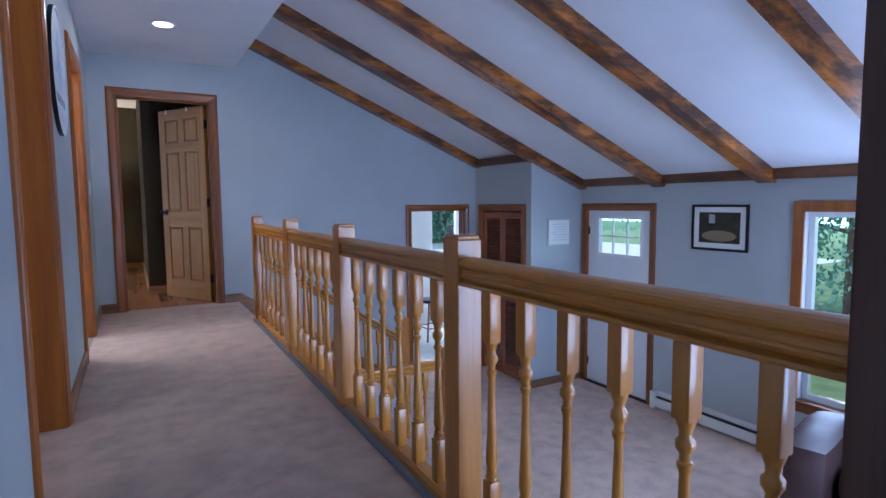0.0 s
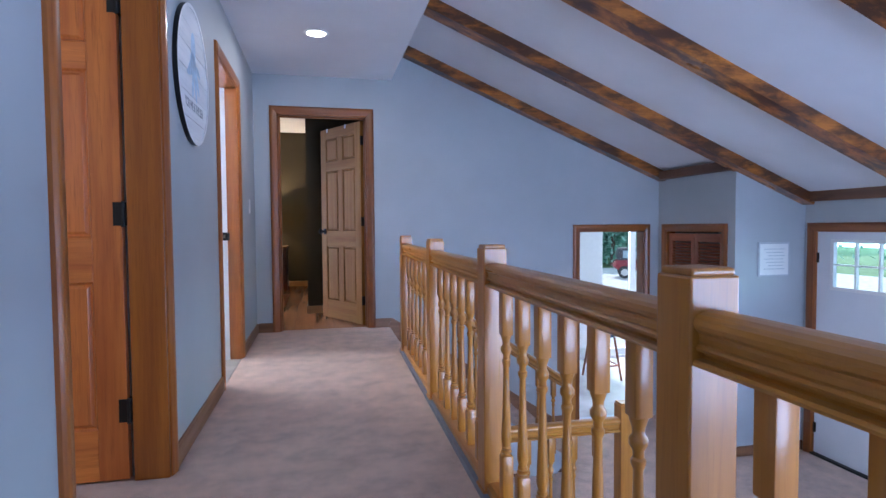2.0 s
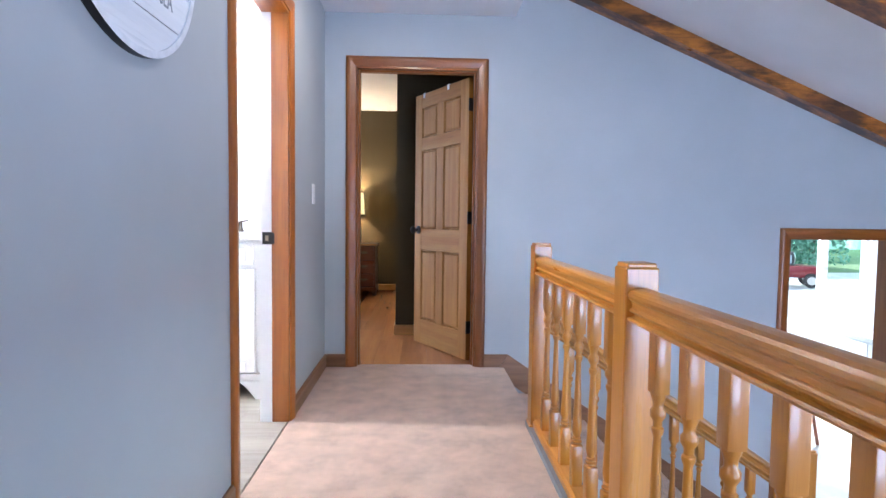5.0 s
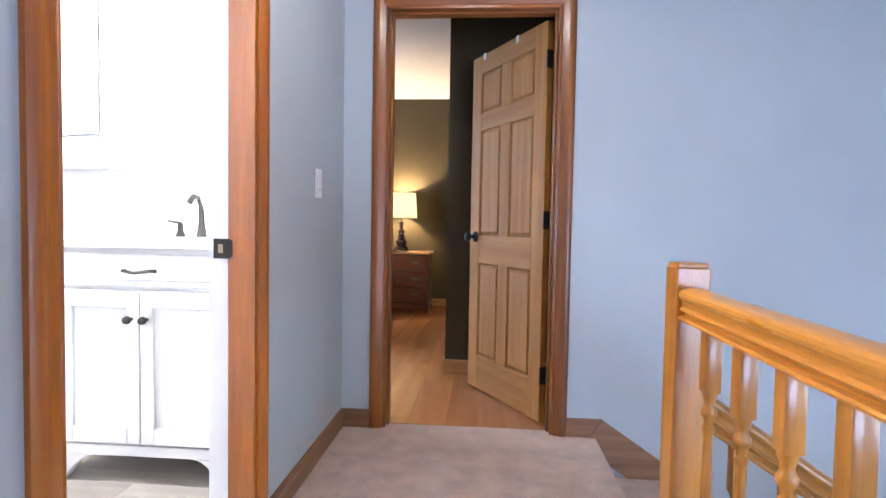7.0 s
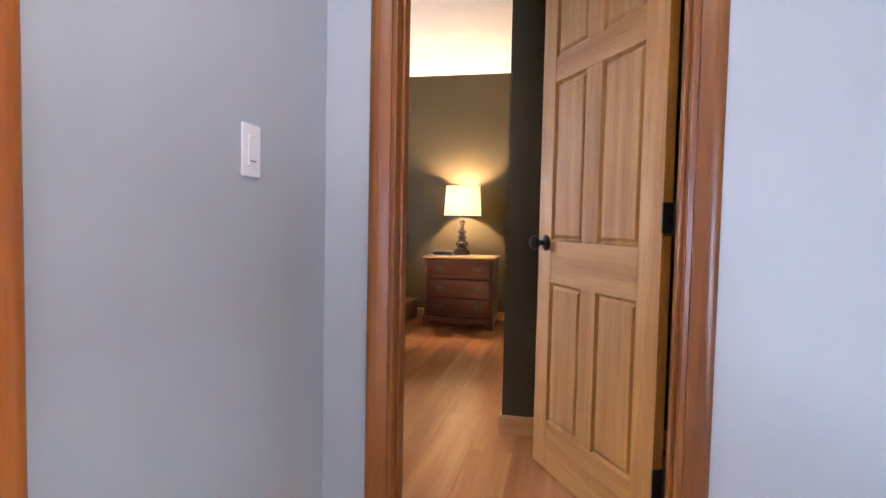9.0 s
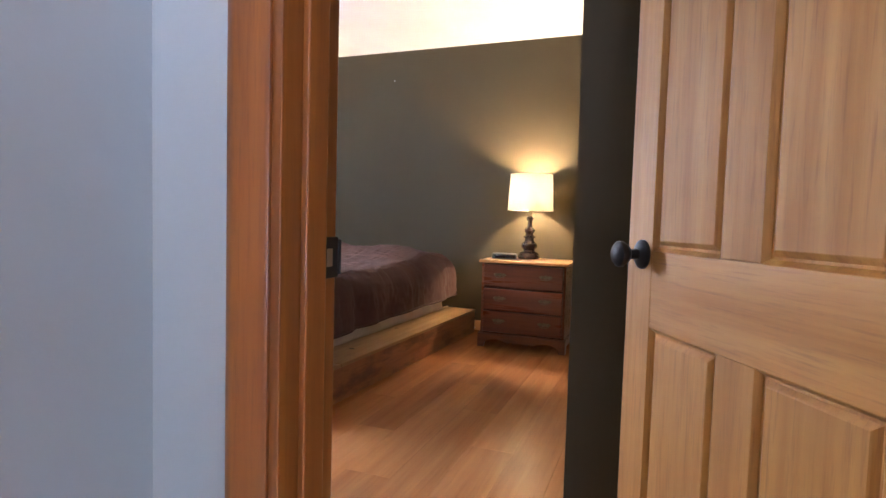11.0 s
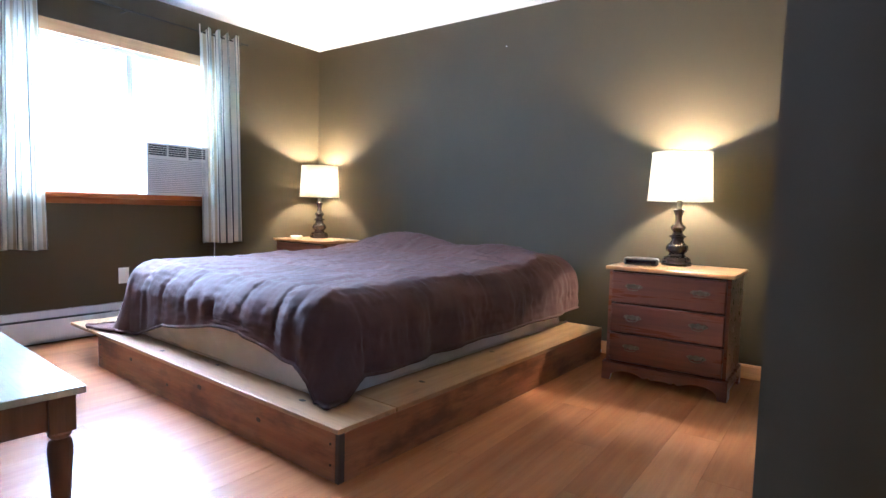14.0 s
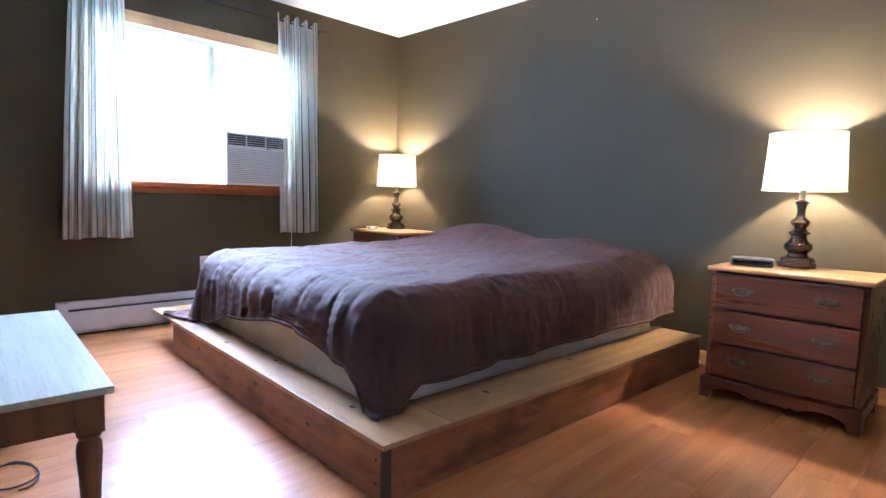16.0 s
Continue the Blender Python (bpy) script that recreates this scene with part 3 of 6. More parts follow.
# ---- doors ----
def six_panel(name, label, m, zmat, xmat, knob_sides=(1, -1), w=0.76, h=2.02, t=0.035, hinge_z=(0.24, 1.03, 1.83)):
    """A six-panel wooden door with its hinge edge at x = 0 and its free edge at x = w; faces at y = 0 and y = -t."""
    ob = thing(name, label, "door", m=m)
    st, mid = 0.105, 0.1
    part("stile", box(0, st, -t, 0, 0, h, 0.002), zmat, ob)
    part("stile", box(w - st, w, -t, 0, 0, h, 0.002), zmat, ob)
    levels = ((0.0, 0.2), (0.77, 0.94), (1.57, 1.67), (1.91, h))
    for a, b in levels:
        part("rail", box(st, w - st, -t + 0.0005, -0.0005, a, b, 0.002), xmat, ob)
    for (_, a), (b, _) in zip(levels, levels[1:]):
        part("mullion", box(w / 2 - mid / 2, w / 2 + mid / 2, -t + 0.001, -0.001, a, b, 0.002), zmat, ob)
        for x0, x1 in ((st, w / 2 - mid / 2), (w / 2 + mid / 2, w - st)):
            bm = bm_new()
            steps = ((0.0, 0.001), (0.004, 0.006), (0.008, 0.0115), (0.013, 0.0115), (0.021, 0.005), (0.024, 0.0035))
            for face in (0, 1):
                loops = []
                for inset, deep in steps:
                    y = -deep if face == 0 else -t + deep
                    loops.append([bm.verts.new(v) for v in ((x0 + inset, y, a + inset), (x1 - inset, y, a + inset), (x1 - inset, y, b - inset), (x0 + inset, y, b - inset))])
                for p_, q_ in zip(loops, loops[1:]):
                    for i in range(4):
                        bm.faces.new((p_[i], p_[(i + 1) % 4], q_[(i + 1) % 4], q_[i]))
                bm.faces.new(loops[-1])
            part("panel", bm, zmat, ob)
    for side in knob_sides:
        y0 = 0.0 if side > 0 else -t
        bm = bm_new()
        add_lathe(bm, [(0.033, 0.0), (0.033, 0.005), (0.026, 0.01), (0.012, 0.014), (0.011, 0.032), (0.02, 0.038), (0.029, 0.05), (0.029, 0.06), (0.02, 0.068), (0.006, 0.071)], seg=20)
        bmesh.ops.transform(bm, matrix=pose(w - 0.066, y0, 0.93, -90 * side, 0, 0), verts=bm.verts[:])
        part("door_knob", bm, BLACK, ob, "round black door knob", True)
    for z in hinge_z:
        bm = bm_new()
        add_box(bm, -0.006, -0.001, -t - 0.004, -0.003, z - 0.045, z + 0.045)
        add_lathe(bm, [(0.007, 0.0), (0.007, 0.094), (0.004, 0.1)], -0.006, 0.005, z - 0.05, 10)
        add_box(bm, 0.0, 0.03, 0.0, 0.002, z - 0.045, z + 0.045)
        add_box(bm, -0.034, -0.006, 0.0, 0.003, z - 0.045, z + 0.045)
        part("hinge", bm, BLACK, ob, "black iron hinge")
    return ob


# the faces of the doors that the hall sees are at local y = -t for the bedroom door
bed_door = six_panel("door_bedroom", "honey pine six-panel bedroom door standing open", Matrix.Translation((1.016, 6.158, 0.008)) @ pose(0, 0, 0, 0, 0, 180 - 59.8) @ Matrix.Diagonal((1, -1, 1, 1)), PINE, PINEX)
for x in (0.27, 0.62):
    hook = thing("over_door_hook", "white metal hook over the door top", "hook", "door hooks", m=bed_door.matrix_world @ pose(x, 0, 0))
    bm = bm_new()
    add_box(bm, -0.012, 0.012, -0.038, 0.003, 2.0215, 2.0235)
    add_box(bm, -0.012, 0.012, -0.038, -0.0355, 1.985, 2.0215)
    add_box(bm, -0.012, 0.012, 0.0005, 0.003, 1.9, 2.0215)
    part("bracket", bm, PLATE, hook)
six_panel("door_hall", "orange-brown pine six-panel door standing open", pose(-0.143, 2.968, 0.008, 0, 0, 180) @ Matrix.Diagonal((1, 1, 1, 1)), REDPINE, REDPINEX, hinge_z=(0.27, 1.03, 1.83))


def strike(name, m, label, x0=-0.026, x1=0.026):
    ob = thing(name, label, "strike plate", m=m)
    part("plate", box(x0, x1, 0.0, 0.003, -0.03, 0.03, 0.001), BLACK, ob)
    part("lip", box(x0 - 0.007, x0 + 0.001, 0.001, 0.004, -0.026, 0.026, 0.001), BLACK, ob)
    xm = (x0 + x1) / 2 + 0.004
    part("latch_hole", box(xm - 0.008, xm + 0.007, 0.003, 0.0034, -0.013, 0.013), plain("worn_bronze", (0.3, 0.24, 0.17), 0.35, 0.7), ob)
    return ob


strike("strike_plate", pose(BD[0] + 0.0125, 6.1, 0.945, 0, 0, -90), "black latch strike plate on the bedroom door jamb", -0.026, 0.014)
strike("strike_plate", pose(-0.098, BA[1] - 0.0145, 0.92, 0, 0, 180), "dark latch strike plate on the bathroom door jamb")
solid("trim_bath_jamb", box(-0.128, -0.08, BA[1] - 0.014, BA[1] - 0.012, 0, BA[3]), WHITEPAINT, "white painted half of the bathroom door jamb", "trim", "structure")
solid("trim_bath_casing", box(-0.14, -0.121, BA[1] - 0.012, BA[1] + 0.06, 0, BA[3]), WHITEPAINT, "white painted casing inside the bathroom", "trim", "structure")

# front door with a small glazed light
FDOOR = plain("front_door_white", (0.7, 0.72, 0.76), 0.45, spread=0.03, scale=3)
front = thing("door_front", "white front door with a small six-pane window", "door")
y0, y1, z0, z1 = FD[0] + 0.012, FD[1] - 0.012, LOW + 0.02, FD[3] - 0.012
wy0, wy1, wz0, wz1 = 3.985, 4.6, 0.42, 0.83
bm = bm_new()
for a in ((y0, wy0, z0, z1), (wy1, y1, z0, z1), (wy0, wy1, z0, wz0), (wy0, wy1, wz1, z1)):
    add_box(bm, 4.975, 5.02, *a)
part("leaf", bm, FDOOR, front)
for a in ((wy0 - 0.02, wy0 + 0.012, wz0 - 0.02, wz1 + 0.02), (wy1 - 0.012, wy1 + 0.02, wz0 - 0.02, wz1 + 0.02), (wy0, wy1, wz0 - 0.02, wz0 + 0.012), (wy0, wy1, wz1 - 0.012, wz1 + 0.02)):
    part("window_bead", box(4.968, 4.975, *a, 0.002), WHITEPAINT, front)
for y in (wy0 + (wy1 - wy0) / 3, wy0 + (wy1 - wy0) * 2 / 3):
    part("muntin", box(4.98, 5.01, y - 0.007, y + 0.007, wz0, wz1), WHITEPAINT, front)
part("muntin", box(4.981, 5.009, wy0, wy1, (wz0 + wz1) / 2 - 0.007, (wz0 + wz1) / 2 + 0.007), WHITEPAINT, front)
pane = part("pane", box(4.993, 4.997, wy0, wy1, wz0, wz1), GLASS, front)
pane.visible_shadow = False
part("threshold", box(4.94, 5.1, FD[0], FD[1], LOW, LOW + 0.018), BLACK, front, "dark metal threshold")
bm = lathe([(0.028, 0.0), (0.028, 0.006), (0.012, 0.012), (0.012, 0.03), (0.026, 0.045), (0.02, 0.06)], seg=16)
bmesh.ops.transform(bm, matrix=pose(4.975, y0 + 0.07, LOW + 0.93, 0, -90, 0), verts=bm.verts[:])
part("door_knob", bm, BRONZE, front, smooth=True)
for z in (LOW + 0.25, LOW + 1.0, LOW + 1.8):
    part("hinge", box(4.965, 4.976, y1 - 0.02, y1 + 0.008, z - 0.045, z + 0.045), BLACK, front, "black hinge")

# louvred bifold closet doors
LOUV = wood("louvre_wood", (0.38, 0.13, 0.06), (0.22, 0.065, 0.03), 1, 0.4, each=0.1)
LOUVZ = wood("louvre_wood_z", (0.38, 0.13, 0.06), (0.22, 0.065, 0.03), 2, 0.4, each=0.1)
slat_me = mesh_of("slat", box(-0.016, 0.016, -0.15, 0.15, -0.003, 0.003), LOUV)
for n, (a, b) in enumerate(((CL[0] + 0.015, (CL[0] + CL[1]) / 2 - 0.002), ((CL[0] + CL[1]) / 2 + 0.002, CL[1] - 0.015))):
    leaf = thing("bifold_door", "red-brown louvred bifold closet door", "closet door", "closet doors")
    zt = CL[3] - 0.03
    part("stile", box(4.225, 4.253, a, a + 0.05, LOW + 0.02, zt, 0.002), LOUVZ, leaf)
    part("stile", box(4.225, 4.253, b - 0.05, b, LOW + 0.02, zt, 0.002), LOUVZ, leaf)
    for r0, r1 in ((LOW + 0.02, LOW + 0.16), (LOW + 0.95, LOW + 1.05), (zt - 0.08, zt)):
        part("rail", box(4.226, 4.252, a + 0.05, b - 0.05, r0, r1, 0.002), LOUV, leaf)
    k = (b - a - 0.1) / 0.3
    for r0, r1 in ((LOW + 0.16, LOW + 0.95), (LOW + 1.05, zt - 0.08)):
        z = r0 + 0.018
        while z < r1 - 0.01:
            piece("slat", slat_me, leaf, pose(4.239, (a + b) / 2, z, 0, 38, 0) @ Matrix.Diagonal((1, k, 1, 1)))
            z += 0.03
    kn = part("door_knob", lathe([(0.008, 0), (0.008, 0.01), (0.015, 0.02), (0.01, 0.03)], seg=12), BRONZE, leaf)
    kn.matrix_local = pose(4.225, b - 0.025 if n == 0 else a + 0.025, LOW + 1.0, 0, -90, 0)


# ---- windows ----
def window_x(name, label, x, thick, y0, y1, z0, z1, mullions=(), frame_w=0.045, deep=0.05):
    """A white framed window in a wall along y; x is the frame's middle."""
    ob = thing(name, label, "window", kind="structure")
    for a in ((y0, y0 + frame_w, z0, z1), (y1 - frame_w, y1, z0, z1), (y0 + frame_w, y1 - frame_w, z0, z0 + frame_w), (y0 + frame_w, y1 - frame_w, z1 - frame_w, z1)):
        part("window_frame", box(x - deep / 2, x + deep / 2, *a, 0.003), WHITEPAINT, ob)
    edges = [y0 + frame_w, *mullions, y1 - frame_w]
    for y in mullions:
        part("mullion", box(x - deep / 2 + 0.004, x + deep / 2 - 0.004, y - 0.025, y + 0.025, z0 + frame_w, z1 - frame_w, 0.003), WHITEPAINT, ob)
    for a, b in zip(edges, edges[1:]):
        g = part("pane", box(x - 0.002, x + 0.002, a, b, z0 + frame_w, z1 - frame_w), GLASS, ob)
        g.visible_shadow = False
    return ob


w1 = window_x("window_front", "white-framed living room window with brown wooden trim", 5.03, 0.15, FW[0], FW[1], FW[2], FW[3], (1.45,))
for a in ((FW[0] - 0.085, FW[0], FW[2] - 0.02, FW[3] + 0.085), (FW[1], FW[1] + 0.085, FW[2] - 0.02, FW[3] + 0.085), (FW[0], FW[1], FW[3], FW[3] + 0.085)):
    part("window_trim", box(4.93, 4.95, *a, 0.003), TRIMZ, w1, "brown stained wooden trim")
part("window_sill", box(4.9, 4.99, FW[0] - 0.09, FW[1] + 0.09, FW[2] - 0.03, FW[2], 0.005), TRIMY, w1, "brown stained wooden sill")
part("window_apron", box(4.932, 4.95, FW[0] - 0.07, FW[1] + 0.07, FW[2] - 0.1, FW[2] - 0.03, 0.003), TRIMY, w1)
w2 = thing("window_south", "white-framed wide window of the living room", "window", kind="structure")
for a in ((SW[0], SW[0] + 0.05, SW[2], SW[3]), (SW[1] - 0.05, SW[1], SW[2], SW[3]), (SW[0], SW[1], SW[2], SW[2] + 0.05), (SW[0], SW[1], SW[3] - 0.05, SW[3]), (3.07, 3.12, SW[2], SW[3])):
    part("window_frame", box(a[0], a[1], -2.08, -2.03, a[2], a[3], 0.003), WHITEPAINT, w2)

# ---- hall fittings ----
lamp = thing("recessed_light", "lit round recessed ceiling light", "ceiling light")
ring = bm_new()
seg = 32
rings = [[ring.verts.new((0.585 + r * math.cos(6.28318 * i / seg), 4.82 + r * math.sin(6.28318 * i / seg), z)) for i in range(seg)] for r, z in ((0.092, 2.4), (0.09, 2.394), (0.072, 2.394), (0.066, 2.399))]
for p_, q_ in zip(rings, rings[1:]):
    for i in range(seg):
        ring.faces.new((p_[i], p_[(i + 1) % seg], q_[(i + 1) % seg], q_[i]))
part("trim_ring", ring, PLATE, lamp, smooth=True)
part("lens", lathe([(0.068, 0.0), (0.068, 0.002)], 0.585, 4.82, 2.396, 32), glow("led_lens", (1.0, 0.93, 0.8), 14.0), lamp, "glowing lens")
spot = new("hall_light", bpy.data.lights.new("hall_light", "AREA"))
spot.data.shape, spot.data.size, spot.data.energy, spot.data.color = "DISK", 0.13, HALL_W, (1.0, 0.9, 0.76)
spot.matrix_world = look((0.585, 4.82, 2.39), (0.585, 4.821, 0))


def plate(name, label, m, w=0.075, h=0.12, kind="switch"):
    """A wall plate facing local -y."""
    ob = thing(name, label, "light switch" if kind == "switch" else "outlet", m=m)
    part("cover", box(-w / 2, w / 2, -0.006, 0, -h / 2, h / 2, 0.003), PLATE, ob)
    if kind == "switch":
        part("rocker", box(-0.017, 0.017, -0.009, -0.006, -0.034, 0.034, 0.002), PLATE, ob)
        part("slot", box(-0.012, 0.012, -0.0095, -0.009, -0.026, -0.0235), BLACK, ob)
    else:
        for z in (-0.02, 0.02):
            part("socket", box(-0.014, 0.014, -0.008, -0.006, z - 0.013, z + 0.013, 0.002), PLATE, ob)
    return ob


plate("light_switch", "white rocker light switch on the hall wall", pose(0.0, 5.592, 1.167, 0, 0, 90))
plate("wall_switch", "white switch plate beside the front door", pose(4.95, 3.67, 0.03, 0, 0, -90), 0.115, 0.12)
plate("wall_outlet", "white wall outlet in the living room", pose(4.95, 2.57, -0.77, 0, 0, -90), kind="outlet")
plate("bedroom_outlet", "white wall outlet below the bedroom window", pose(-3.9, 8.25, 0.435, 0, 0, 90), kind="outlet")

# round plank sign
sign = thing("round_sign", "round whitewashed plank wall sign with blue painting and lettering", "wall sign", m=pose(0.0, 3.5, 1.705, 0, 0, 90) @ Matrix.Diagonal((1, 0.62, 1, 1)))
SIGNW = wood("whitewashed_plank", (0.82, 0.83, 0.84), (0.66, 0.69, 0.72), 0, 0.6, each=0.04, grain=0.6)
R = 0.325
cuts = [-R, -0.215, -0.105, 0.0, 0.11, 0.215, R]
for a, b in zip(cuts, cuts[1:]):
    bm = bm_new()
    a2, b2 = a + 0.0015, b - 0.0015
    zs = [a2 + (b2 - a2) * i / 8 for i in range(9)]
    right = [(math.sqrt(max(0, 0.315 ** 2 - z * z)), z) for z in zs]
    outline = right + [(-x, z) for x, z in reversed(right)]
    outline = [p for i, p in enumerate(outline) if i == 0 or (abs(p[0] - outline[i - 1][0]) + abs(p[1] - outline[i - 1][1])) > 1e-5]
    f, g = [bm.verts.new((x, -0.026, z)) for x, z in outline], [bm.verts.new((x, -0.01, z)) for x, z in outline]
    bm.faces.new(f)
    bm.faces.new(list(reversed(g)))
    for i in range(len(f)):
        bm.faces.new((f[i], f[i - 1], g[i - 1], g[i]))
    part("plank", bm, SIGNW, sign)
bm = bm_new()
rings = [[bm.verts.new((r * math.cos(6.28318 * i / 64), y, r * math.sin(6.28318 * i / 64))) for i in range(64)] for r, y in ((0.308, -0.012), (0.308, -0.034), (0.325, -0.034), (0.325, -0.0005))]
for p_, q_ in zip(rings, rings[1:]):
    for i in range(64):
        bm.faces.new((p_[i], p_[(i + 1) % 64], q_[(i + 1) % 64], q_[i]))
rim_ob = part("rim", bm, [plain("rim_white", (0.75, 0.77, 0.79), 0.5), BLACK], sign, "white rim with its outer side blackened as shadow", True)
# the rim's shaded outer side is put in as black colour
for f in rim_ob.data.polygons:
    if abs(f.normal.y) < 0.3 and f.center.xz.length > 0.318:
        f.material_index = 1
BLUEWASH = plain("pale_blue_paint", (0.5, 0.66, 0.8), 0.7, spread=0.18, scale=30)
for x, z, w_, h_, turn in ((0.0, 0.13, 0.045, 0.075, 0), (-0.01, 0.05, 0.06, 0.06, 20), (-0.07, 0.03, 0.02, 0.07, 50), (0.06, 0.0, 0.02, 0.09, -35), (-0.02, -0.04, 0.018, 0.07, 10), (0.035, -0.05, 0.018, 0.07, -12), (-0.09, -0.0, 0.015, 0.05, 80), (0.09, 0.04, 0.016, 0.05, -70)):
    bm = lathe([(1.0, 0.0), (1.0, 1.0)], seg=20)
    bmesh.ops.transform(bm, matrix=pose(x, -0.0262, z, 0, turn, 0) @ pose(0, 0, 0, 90, 0, 0) @ Matrix.Diagonal((w_, h_, 0.0008, 1)), verts=bm.verts[:])
    part("blue_shape", bm, BLUEWASH, sign)


def lettering(text, size, m, material, parent, name="lettering"):
    cu = bpy.data.curves.new(name, "FONT")
    cu.body, cu.size, cu.align_x, cu.extrude = text, size, "CENTER", 0.0006
    tmp = bpy.data.objects.new(name, cu)
    scene.collection.objects.link(tmp)
    me = bpy.data.meshes.new_from_object(tmp.evaluated_get(bpy.context.evaluated_depsgraph_get()))
    bpy.data.objects.remove(tmp)
    me.materials.clear()
    me.materials.append(material)
    ob = new(name, me)
    ob.parent, ob.matrix_local = parent, m
    return ob


INK = plain("grey_ink", (0.22, 0.25, 0.28), 0.7)
lettering("YOU ME & THE SEA", 0.05, pose(0, -0.0268, -0.17, 90, 0, 0) @ Matrix.Diagonal((0.86, 1.25, 1, 1)), INK, sign)


# ---- living room ----
def heater(name, label, m, length, h=0.18, d=0.065):
    """A hot-water baseboard heater along local x, its back at y = 0."""
    ob = thing(name, label, "baseboard heater", m=m)
    part("back_plate", box(0, length, -0.006, 0, 0.0, h), PLATE, ob)
    part("front_panel", box(0.05, length - 0.05, -d, -d + 0.004, 0.035, h - 0.055, 0.001), PLATE, ob)
    bm = sweep([(0.0, 0.0), (0.0, 0.006), (-0.002, 0.008), (-d + 0.01, -0.004), (-d, -0.02), (-d, -0.024), (-d + 0.008, -0.008)], (0, 0, h), (length, 0, h))
    part("top_hood", bm, PLATE, ob)
    part("fin_core", box(0.05, length - 0.05, -d + 0.015, -0.01, 0.05, h - 0.05), BLACK, ob, "dark fins in the gap")
    for x in (0.0, length - 0.06):
        part("end_cap", box(x, x + 0.06, -d - 0.003, 0, 0.0, h + 0.003, 0.004), PLATE, ob)
    return ob


heater("baseboard_heater", "white baseboard heater under the front window", pose(4.95, 3.76, LOW, 0, 0, -90), 3.4)
heater("baseboard_heater", "white baseboard heater under the bedroom window", pose(-3.9, 7.28, 0.01, 0, 0, 90), 2.3, 0.22)

pic = thing("framed_picture", "dark landscape photograph in a black frame with white mat", "picture", m=pose(4.95, 3.087, 0.767, 0, 0, -90))
W, H = 0.275, 0.21
for a in ((-W, -W + 0.022, -H, H), (W - 0.022, W, -H, H), (-W + 0.022, W - 0.022, -H, -H + 0.022), (-W + 0.022, W - 0.022, H - 0.022, H)):
    part("frame_bar", box(a[0], a[1], -0.022, 0, a[2], a[3], 0.002), BLACK, pic)
part("mat", box(-W + 0.02, W - 0.02, -0.012, -0.004, -H + 0.02, H - 0.02), PLATE, pic, "white mat board")
part("print", box(-0.2, 0.2, -0.0135, -0.012, -0.14, 0.14), plain("dark_print", (0.035, 0.028, 0.018), 0.4, spread=0.6, scale=9), pic, "dark brown print")
shape = part("print_shape", lathe([(0.001, 0), (1, 0.0), (1, 1)], seg=20), plain("pale_print", (0.25, 0.2, 0.11), 0.4, spread=0.35, scale=14), pic)
shape.matrix_local = pose(0.0, -0.0136, -0.075, 90, 0, 0) @ Matrix.Diagonal((0.17, 0.05, 0.001, 1))
part("print_shape", box(-0.1, -0.04, -0.0145, -0.0135, 0.04, 0.12), plain("grey_print", (0.4, 0.4, 0.42), 0.4), pic)
cert = thing("framed_certificate", "small white framed notice with faint grey lines", "picture frame", m=pose(4.6, 4.86, 0.665))
part("frame_bar", box(-0.165, 0.165, -0.015, 0, -0.155, 0.155, 0.003), plain("silver_frame", (0.5, 0.53, 0.57), 0.4, 0.3), cert)
part("sheet", box(-0.15, 0.15, -0.0165, -0.015, -0.14, 0.14), PLATE, cert)
for k in range(7):
    part("text_line", box(-0.11 + 0.02 * (k % 3), 0.11 - 0.015 * (k % 2), -0.0172, -0.0165, 0.09 - 0.03 * k, 0.096 - 0.03 * k), plain("faint_ink", (0.5, 0.54, 0.58), 0.7), cert)


def cushion(x0, x1, y0, y1, z0, z1, puff=0.03, n=8):
    """A soft block with rounded faces."""
    bm = bm_new()
    bmesh.ops.create_cube(bm, size=2.0)
    bmesh.ops.subdivide_edges(bm, edges=bm.edges[:], cuts=n, use_grid_fill=True)
    for v in bm.verts:
        c = v.co.copy()
        m = Vector((c.x * math.sqrt(max(0, 1 - c.y * c.y / 2 - c.z * c.z / 2 + c.y * c.y * c.z * c.z / 3)),
                    c.y * math.sqrt(max(0, 1 - c.z * c.z / 2 - c.x * c.x / 2 + c.z * c.z * c.x * c.x / 3)),
                    c.z * math.sqrt(max(0, 1 - c.x * c.x / 2 - c.y * c.y / 2 + c.x * c.x * c.y * c.y / 3))))
        q = c.lerp(m, 0.38)
        v.co = Vector(((x0 + x1) / 2 + q.x * (x1 - x0) / 2, (y0 + y1) / 2 + q.y * (y1 - y0) / 2, (z0 + z1) / 2 + q.z * (z1 - z0) / 2))
        v.co += Vector((noise.noise(v.co * 5.0), noise.noise(v.co * 5.0 + Vector((9, 0, 0))), noise.noise(v.co * 5.0 + Vector((0, 9, 0))))) * puff * 0.35
    return bm


ROSE = fabric("rose_upholstery", (0.06, 0.028, 0.027), 0.25, 0.5, 60, 0.002, 0.0)
chair = thing("armchair", "dark red-brown upholstered armchair by the window", "armchair", m=pose(4.32, 1.36, LOW, 0, 0, 12))
part("seat", cushion(-0.38, 0.38, -0.4, 0.34, 0.28, 0.5), ROSE, chair, smooth=True)
part("base", cushion(-0.5, 0.5, -0.42, 0.42, 0.04, 0.32), ROSE, chair, smooth=True)
part("backrest", cushion(0.25, 0.56, -0.42, 0.42, 0.3, 0.98), ROSE, chair, smooth=True)
part("arm", cushion(-0.5, 0.42, 0.33, 0.62, 0.1, 0.66), ROSE, chair, smooth=True)
part("arm", cushion(-0.5, 0.42, -0.62, -0.33, 0.1, 0.66), ROSE, chair, smooth=True)
